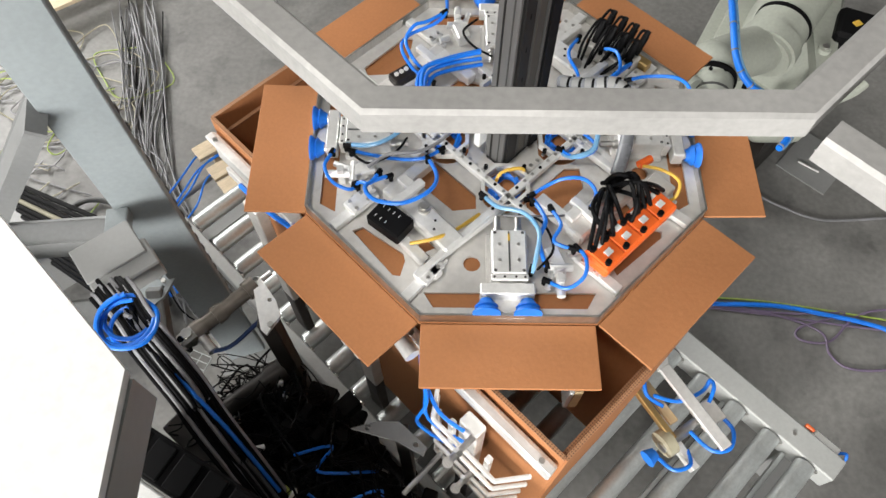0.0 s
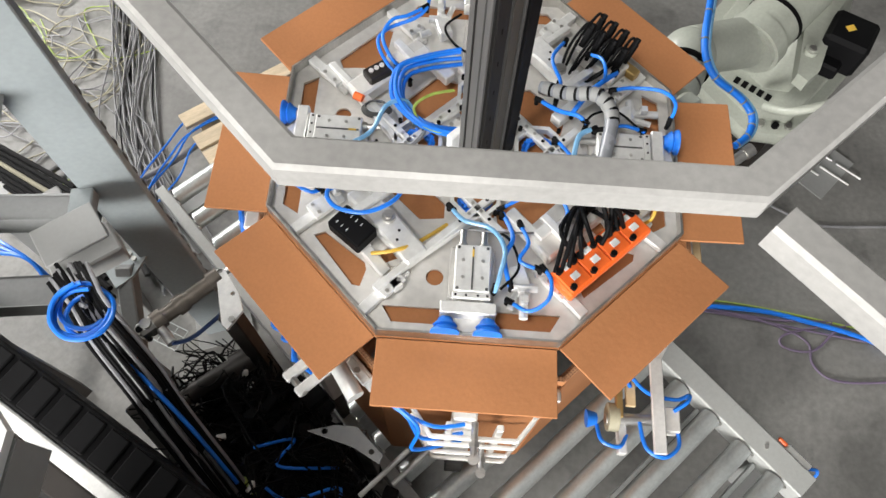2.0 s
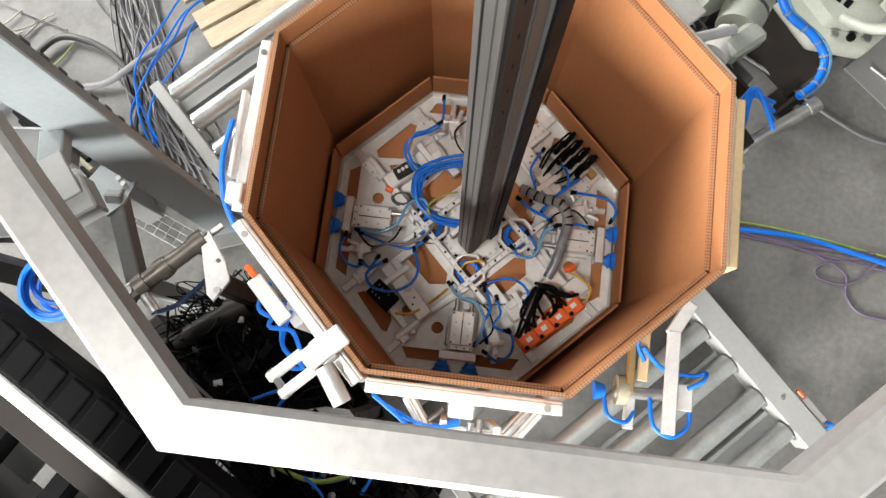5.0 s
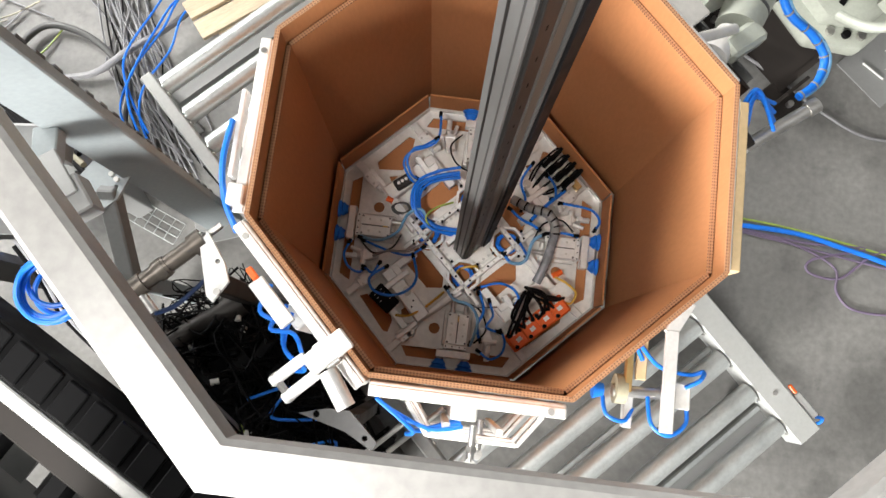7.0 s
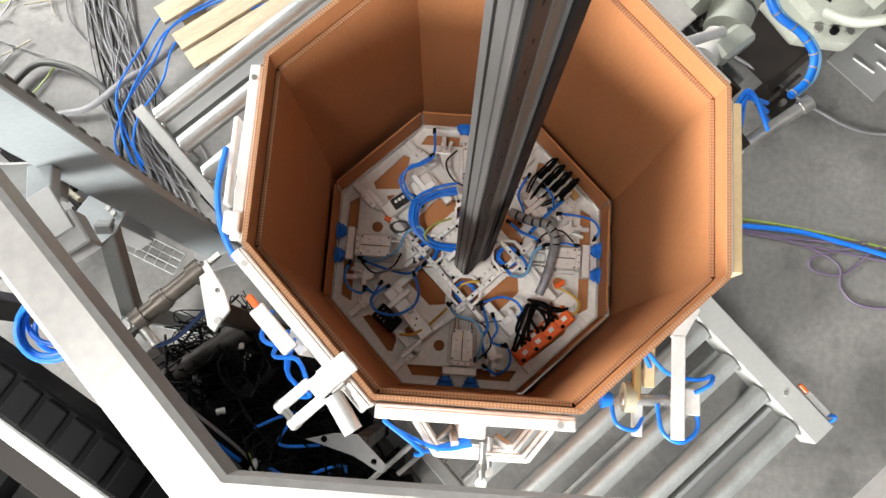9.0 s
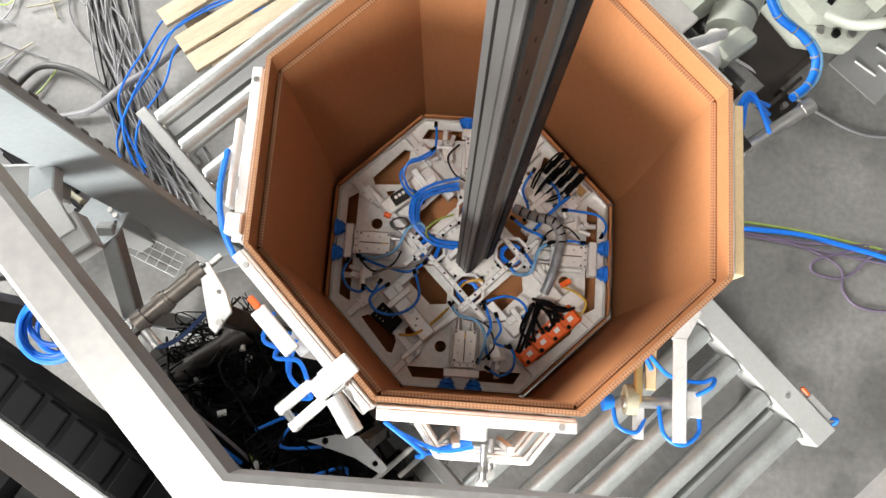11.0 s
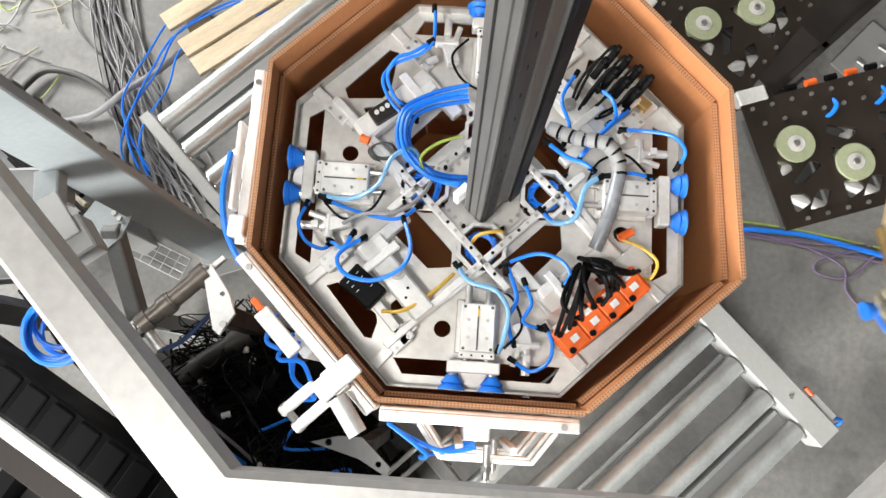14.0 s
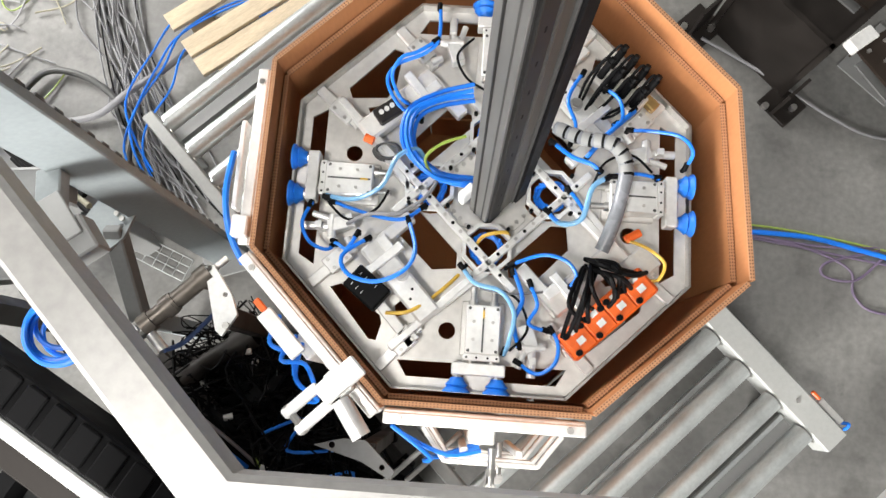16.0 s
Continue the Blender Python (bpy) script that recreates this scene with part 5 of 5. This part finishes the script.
def side_frame():
    t = thing("side_frame", "grey painted steel side frame of crossing beams", "frame")

    def beam(a, c, w=0.06, h=0.1):
        a, c = Vector(a), Vector(c)
        d = c - a
        part("beam", box(B(), (d.length, w, h), ((a + c) / 2)[:], rz=math.degrees(math.atan2(d.y, d.x)), ry=-math.degrees(math.asin(d.z / d.length)), bevel=0.004), MIDGREY, t)
    beam((-0.9, -0.003, 0.96), (-1.9, -0.1, 0.96), 0.07, 0.06)
    beam((-0.99, -0.135, 0.74), (-1.9, -0.25, 0.74), 0.085, 0.06)
    beam((-0.89, -0.0, 1.44), (-1.28, -0.085, 0.93), 0.12, 0.03)
    beam((-0.92, -0.03, 0.7), (-0.905, -0.24, 0.5), 0.045, 0.05)
    part("joint_plate", sheet(B(), [(-0.97, 0.03), (-0.87, 0.0), (-0.89, -0.06), (-0.93, -0.1), (-1.0, -0.02)], [ring(0.006, 8, -0.9, -0.03)], 0.69, 0.7), POSTGREY, t)
    for x, y in ((-0.9, -0.012), (-0.915, 0.0)):
        part("bolt", rod(B(), (x, y, 0.7), (x, y, 0.708), 0.007, 6), STEEL, t)
    part("leg", box(B(), (0.08, 0.08, 1.0), (-1.9, -0.18, 0.5), bevel=0.004), POSTGREY, t)
    part("leg", box(B(), (0.045, 0.05, 0.52), (-0.905, -0.24, 0.26), bevel=0.004), POSTGREY, t)
    t = thing("terminal_box", "grey terminal box with a coil of blue hose", "terminal box")
    part("body", box(B(), (0.15, 0.08, 0.06), (-0.83, -0.165, 1.07), rz=38, bevel=0.004), GREYPAINT, t)
    part("lid", box(B(), (0.14, 0.1, 0.008), (-0.865, -0.13, 1.104), rz=38, bevel=0.002), GREYPAINT, t)
    part("arm", box(B(), (0.05, 0.12, 0.04), (-0.875, -0.06, 1.06), rz=8, bevel=0.003), POSTGREY, t)
    t = thing("hose_coil", "coil of blue hoses and grey cables bound together", "hoses")
    for k in range(5):
        r, jx, jy = 0.042 + 0.004 * k, random.uniform(-0.012, 0.012), random.uniform(-0.012, 0.012)
        pts = [(-0.752 + jx + r * math.cos(0.8 + k * 0.3 + q * 0.8), -0.317 + jy + r * math.sin(0.8 + k * 0.3 + q * 0.8), 1.16 + 0.008 * k - 0.004 * q) for q in range(8)]
        if k == 2:
            pts += [(-0.68, -0.39, 1.06), (-0.59, -0.48, 0.92), (-0.5, -0.58, 0.75)]
        part("air_hose", hose(B(), pts, 0.005), BLUE, t, "blue air hose")
    for k in range(26):
        x = random.uniform(-0.03, 0.04)
        y = random.uniform(-0.03, 0.02)
        pts = [(-0.84 + x, -0.22 + y, 1.12), (-0.78 + x, -0.28 + y, 1.14 + x), (-0.73 + y, -0.34 + x, 1.13 + x), (-0.66 + y, -0.42 + x, 1.02), (-0.63 + x, -0.47 + y, 0.92), (-0.52 + y, -0.6 + x, 0.74), (-0.45 + x, -0.7 + y, 0.6)]
        part("cable", hose(B(), pts, 0.005), BLACK if k % 3 else GREYCABLE, t, "black cable")
    b = box(B(), (0.5, 0.12, 0.5), (-0.6, -0.53, 0.44), rz=-39, bevel=0.005)
    single("cable_tray", b, DARK, "dark steel cable tray under bundled cables", "cable tray")
    t = thing("rod_rack", "row of thin dark rods behind the grey frame", "rods")
    for k in range(13):
        part("rod", rod(B(), (-1.78 + 0.026 * k, 0.6 - 0.03 * k, 0.3), (-1.24 + 0.018 * k, 0.3 - 0.03 * k, 0.5), 0.009, 8), BROWNCABLE if k % 5 == 3 else BLACK, t)
    for k in range(3):
        part("air_hose", hose(B(), [(-1.7 + 0.03 * k, 0.25 - 0.03 * k, 0.2), (-1.55, 0.18 - 0.02 * k, 0.3), (-1.4, 0.1, 0.28 + 0.02 * k), (-1.3, 0.0 - 0.03 * k, 0.15)], 0.007), BLUE, t, "blue air hose")
    part("support", box(B(), (0.1, 0.4, 0.3), (-1.68, 0.44, 0.15), rz=40, bevel=0.004), GREYPAINT, t)
    part("support", box(B(), (0.06, 0.36, 0.48), (-1.22, 0.16, 0.24), rz=40, bevel=0.004), GREYPAINT, t)


side_frame()


# ---- floor: cables, pallets, plates ----
def wander(path, n, spread, r, seed, m, z=0.008, seg=5, name="cable_bundle", label="", lift=0.03):
    rr = random.Random(seed)
    b = B()
    for i in range(n):
        ox, oy = rr.gauss(0, spread), rr.gauss(0, spread)
        pts = []
        for x, y, _ in path:
            pts.append((x + ox + rr.gauss(0, spread * 0.45), y + oy + rr.gauss(0, spread * 0.45), z + abs(rr.gauss(0, lift * 0.4))))
        hose(b, pts, r, seg, 6)
    ob = single(name, b, m, label, "cables")
    return tagged(ob, kind="stuff")


def floor_things():
    run = [(-1.62, 1.75, 0), (-1.487, 1.328, 0), (-1.403, 0.949, 0), (-1.3, 0.704, 0), (-1.23, 0.53, 0), (-1.116, 0.321, 0), (-1.003, 0.182, 0)]
    wander(run, 24, 0.06, 0.0036, 1, GREYCABLE, label="long run of loose grey cables on the concrete floor")
    wander(run, 4, 0.06, 0.0032, 2, BLACK, label="loose black cables on the concrete floor")
    run2 = [(-0.3, 1.2, 0), (-0.545, 1.084, 0), (-0.877, 0.965, 0), (-1.096, 0.833, 0), (-1.171, 0.691, 0), (-1.23, 0.529, 0), (-1.2, 0.374, 0), (-1.1, 0.25, 0)]
    wander(run2, 4, 0.03, 0.004, 3, BLUE, z=0.09, label="loose blue air hoses beside the conveyor", name="hose_bundle")
    rr = random.Random(9)
    for m, n, name, label in ((BROWNCABLE, 16, "cable_tangle", "tangle of thin tan cables on the floor"), (GREEN, 7, "wire_tangle", "loose thin green wires on the floor"), (GREYCABLE, 12, "lead_tangle", "tangle of thin grey cables on the floor")):
        b = B()
        for i in range(n):
            cx, cy, a, r = rr.gauss(-1.75, 0.2), rr.gauss(1.15, 0.25), rr.uniform(0, 6), rr.uniform(0.06, 0.22)
            pts = [(cx + r * math.cos(a + q * 0.9) + rr.gauss(0, 0.03), cy + r * math.sin(a + q * 0.9) * 0.8 + rr.gauss(0, 0.03), 0.008 + 0.01 * rr.random()) for q in range(rr.choice((5, 7, 8)))]
            hose(b, pts, 0.003, 5, 6)
        tagged(single(name, b, m, label, "cables"), kind="stuff")
    for i, (m, pts) in enumerate(((DARKGREY, [(-1.74, 0.35, 0.03), (-1.7, 0.468, 0.03), (-1.64, 0.592, 0.03), (-1.568, 0.657, 0.03), (-1.439, 0.64, 0.03), (-1.323, 0.571, 0.035), (-1.244, 0.467, 0.03), (-1.232, 0.329, 0.03), (-1.15, 0.2, 0.03)], ), (GREYCABLE, [(-1.55, 0.46, 0.02), (-1.462, 0.476, 0.02), (-1.364, 0.505, 0.03), (-1.254, 0.589, 0.06), (-1.151, 0.663, 0.07), (-1.07, 0.758, 0.06)]))):
        single("thick_hose", hose(B(), pts, 0.012, 10), m, "thick dark grey cable lying in a loop on the floor", "cable")
    for a, m, r in (([(0.75, 0.26, 0.02), (0.917, 0.239, 0.01), (0.997, 0.239, 0.01), (1.158, 0.232, 0.01), (1.297, 0.205, 0.01), (1.491, 0.158, 0.01), (1.746, 0.056, 0.01), (2.2, -0.1, 0.01)], BLUE, 0.009), ([(0.75, 0.25, 0.008), (0.918, 0.229, 0.006), (1.058, 0.213, 0.006), (1.198, 0.178, 0.006), (1.296, 0.124, 0.006), (1.303, 0.044, 0.006), (1.37, -0.011, 0.006), (1.547, -0.008, 0.006), (1.9, 0.05, 0.006)], VIOLET, 0.0045), ([(0.75, 0.255, 0.006), (1.158, 0.206, 0.006), (1.398, 0.209, 0.006), (1.217, 0.149, 0.006), (1.206, 0.101, 0.006), (1.315, 0.095, 0.006), (1.438, 0.195, 0.006), (1.599, 0.227, 0.006), (2.0, 0.22, 0.006)], VIOLET, 0.0045), ([(0.75, 0.24, 0.006), (1.1, 0.2, 0.006), (1.45, 0.15, 0.006), (1.9, 0.1, 0.006)], VIOLET, 0.004), ([(0.75, 0.27, 0.006), (1.0, 0.262, 0.006), (1.2, 0.24, 0.006), (1.5, 0.19, 0.006), (1.9, 0.12, 0.006)], GREEN, 0.004), ([(0.78, 0.95, 0.02), (0.98, 0.84, 0.02), (1.169, 0.729, 0.006), (1.25, 0.68, 0.006), (1.373, 0.623, 0.006), (1.512, 0.616, 0.006), (1.9, 0.65, 0.006)], GREYCABLE, 0.006)):
        single("floor_cable", hose(B(), a, r, 8, 10), m, {BLUE: "blue air hose across the concrete floor", VIOLET: "thin violet cable looped on the concrete floor", GREEN: "thin green wire on the concrete floor"}.get(m, "grey cable on the concrete floor"), "cable", "cables on the floor")
    # pallets
    for nm, at, rz, k in (("a", (-0.686, 0.974, 0), 38.6, (-0.038, 0.047, 0.17)), ("b", (-1.95, 1.95, 0), 35, (-0.24, -0.125, -0.01, 0.105, 0.22))):
        t = thing("wooden_pallet", "pale wooden pallet lying on the floor", "pallet", pose(*at, 0, 0, rz), "pallets")
        for y in k:
            part("board", box(B(), (0.88, 0.072, 0.018), (0, y, 0.1), bevel=0.002), WOOD, t)
        for y in (k[0], k[-1]):
            part("bearer", box(B(), (0.09, 0.09, 0.09), (-0.34, y, 0.046)), WOOD, t)
            part("bearer", box(B(), (0.09, 0.09, 0.09), (0.34, y, 0.046)), WOOD, t)
    # drilled plate with long screws
    t = thing("screw_plate", "thin grey plate with long screws lying on the floor", "plate", pose(1.44, 0.9, 0, 0, 0, 48))
    part("plate", box(B(), (0.24, 0.22, 0.006), (0, 0, 0.003)), GREYPAINT, t)
    for x, y, l in ((-0.05, 0.05, 0.09), (0.0, -0.02, 0.13), (0.05, 0.03, 0.07), (0.06, -0.06, 0.11)):
        part("screw", rod(B(), (x, y, 0.012), (x + 0.01, y - l, 0.012), 0.004, 8), ALU, t)
    t = thing("wire_mesh", "small zinc wire mesh lying on the floor", "mesh", pose(-1.09, 0.01, 0.008, 0, 0, -22))
    for i in range(7):
        part("wire", rod(B(), (-0.12 + 0.04 * i, -0.04, 0), (-0.12 + 0.04 * i, 0.04, 0), 0.002, 5), ZINC, t)
    for y in (-0.04, -0.013, 0.013, 0.04):
        part("wire", rod(B(), (-0.12, y, 0.003), (0.12, y, 0.003), 0.002, 5), ZINC, t)
    b = B()
    for x, y in ((-1.38, 0.12), (-1.45, 0.07), (-1.32, 0.14)):
        hose(b, [(x, y, 0.01), (x + 0.05, y + 0.03, 0.02), (x + 0.1, y + 0.01, 0.012), (x + 0.06, y - 0.02, 0.012)], 0.008, 6)
    tagged(single("blue_hose_bunch", b, BLUE, "short blue hoses lying on the floor", "hoses"), kind="stuff")


floor_things()


# ---- motion ----
def motions():
    top, low = 1.339, 0.396
    zs = [(0.0, top), (2.55, top), (2.9, 1.264), (3.2, 1.188), (3.5, 1.11), (4.0, 0.94), (4.2, 0.86), (5.2, 0.5), (5.8, 0.405), (6.3, low), (10.6, low), (11.0, 0.47), (11.3, 0.54), (11.6, 0.62), (12.0, 0.907), (12.2, 1.02), (12.4, 1.09), (12.6, 1.112), (16.0, 1.112)]
    walk(TOOL, [(t, pose(0, 0, z)) for t, z in zs])
    down = [(t, pose(0, 0, z - 0.002)) for t, z in zs if t <= 6.3]
    walk(TRAY, down + [(16.0, pose(0, 0, low - 0.002))])
    for i, f in enumerate(FLAPS):
        a = 45.0 * i
        r = 0.382
        x, y = r * math.sin(radians(a)), -r * math.cos(radians(a))
        walk(f, [(t, pose(x, y, -0.009, 0, 0, a) @ pose(0, 0, 0, q)) for t, q in ((0.0, -2), (2.6, -2), (2.75, -28), (2.86, -62), (2.96, -80), (3.1, -86), (3.5, -88), (16.0, -88))])
    times = [(0.0, 0.0, -0.345, -0.037), (0.3, 9.0, -0.36, -0.03), (0.6, 25.0, -0.38, -0.018), (0.9, 42.0, -0.4, -0.009), (1.1, 45.0, -0.4025, -0.009), (16.0, 45.0, -0.4025, -0.009)]
    rows = [(t, sleeve(radians(p), v, du)) for t, p, v, du in times]
    for i, p in enumerate(PANELS):
        keys = [(t, pose(s[i][0], s[i][1], FOOT, 0, 0, s[i][2])) for t, s in rows]
        freed = keys[-1][1]
        dx, dy, dr = {2: (0.009, 0.0, -2.2), 3: (0.0095, 0.0, 3.2)}.get(i, (0, 0, 0))
        walk(p, keys[:-1] + [(13.2, freed), (13.6, Matrix.Translation((dx, dy, 0)) @ freed @ pose(0, 0, 0, 0, 0, dr)), (16.0, Matrix.Translation((dx, dy, 0)) @ freed @ pose(0, 0, 0, 0, 0, dr))])
        if i in CLAMPS:
            walk(CLAMPS[i], keys)
    # robot and its grippers open the sleeve, hold it, and swing away
    vt = [(0.0, -0.455), (0.3, -0.33), (0.6, -0.15), (0.9, -0.02), (1.1, 0.0), (13.05, 0.0)]
    walk(GRIPPER, [(t, pose(*uv(0, v))) for t, v in vt] + [(13.2, pose(0.03, 0.02, 0.0)), (13.4, pose(0.1, 0.09, 0.0)), (13.6, pose(0.3, 0.34, 0.02, 0, 0, 8)), (13.9, pose(0.75, 0.95, 0.1, 0, 0, 25)), (14.4, pose(1.6, 1.9, 0.2, 0, 0, 40)), (16.0, pose(2.0, 2.4, 0.2, 0, 0, 40))])
    def swing(deg):
        return pose(1.15, 1.3, 0) @ pose(0, 0, 0, 0, 0, deg) @ pose(-1.15, -1.3, 0)
    walk(ROBOT_ARM, [(0.0, swing(5)), (0.6, swing(2)), (1.1, swing(0)), (13.15, swing(0)), (13.4, swing(-3)), (13.7, swing(-45)), (14.0, swing(-95)), (14.5, swing(-150)), (16.0, swing(-165))])
    side = pose(0.418, -0.335, 0.8)
    walk(SIDE_UNIT, [(0.0, pose(0.43, -0.41, 0.8, 0, 0, 32)), (0.5, pose(0.425, -0.385, 0.8, 0, 0, 22)), (1.0, pose(0.42, -0.345, 0.8, 0, 0, 4)), (1.4, side), (13.05, side), (13.4, pose(0.52, -0.25, 0.8)), (13.6, pose(0.62, -0.2, 0.82)), (13.8, pose(0.82, -0.12, 0.86, 0, 0, 8)), (14.0, pose(0.94, -0.08, 0.9, 0, 0, 14)), (14.3, pose(1.6, 0.4, 1.0, 0, 0, 25)), (14.7, pose(2.4, 1.6, 1.0, 0, 0, 30)), (16.0, pose(2.6, 2.3, 1.0, 0, 0, 30))])
    up = pose(*uv(-0.15, 0.54, 0.55), 0, 0, -45) @ pose(0, 0, 0, 88)
    walk(GPLATE, [(0.0, pose(*uv(-0.15, 0.5, 0.52), 0, 0, -45) @ pose(0, 0, 0, 88)), (1.1, up), (13.05, up), (13.3, pose(0.5, 0.26, 0.66, 0, 0, -80) @ pose(0, 0, 0, 74)), (13.5, pose(0.49, 0.25, 0.82, 0, 0, -86) @ pose(0, 0, 0, 50)), (13.7, pose(0.54, 0.29, 0.88, 0, 0, -80) @ pose(0, 0, 0, 18)), (14.0, pose(0.585, 0.311, 0.9, 0, 0, -71)), (14.3, pose(0.6, 0.342, 0.9, 0, 0, -55)), (14.6, pose(0.68, 0.375, 0.9, 0, 0, -54)), (15.0, pose(0.76, 0.43, 0.9, 0, 0, -54)), (15.5, pose(0.815, 0.45, 0.9, 0, 0, -53)), (16.0, pose(0.835, 0.465, 0.9, 0, 0, -52))])
    up = pose(*uv(-0.13, 0.62, 0.5), 0, 0, -45) @ pose(0, 0, 0, 88)
    walk(GPLATE_B, [(0.0, pose(*uv(-0.13, 0.58, 0.5), 0, 0, -45) @ pose(0, 0, 0, 88)), (1.1, up), (13.05, up), (13.3, pose(0.3, 0.58, 0.6, 0, 0, -40) @ pose(0, 0, 0, 60)), (13.5, pose(0.32, 0.56, 0.76, 0, 0, -36) @ pose(0, 0, 0, 30)), (13.7, pose(0.34, 0.55, 0.84, 0, 0, -36) @ pose(0, 0, 0, 8)), (14.0, pose(0.36, 0.53, 0.86, 0, 0, -36)), (14.3, pose(0.37, 0.55, 0.86, 0, 0, -40)), (14.6, pose(0.43, 0.57, 0.86, 0, 0, -40)), (15.0, pose(0.56, 0.69, 0.86, 0, 0, -42)), (15.5, pose(0.64, 0.78, 0.86, 0, 0, -42)), (16.0, pose(0.66, 0.8, 0.86, 0, 0, -42))])


motions()
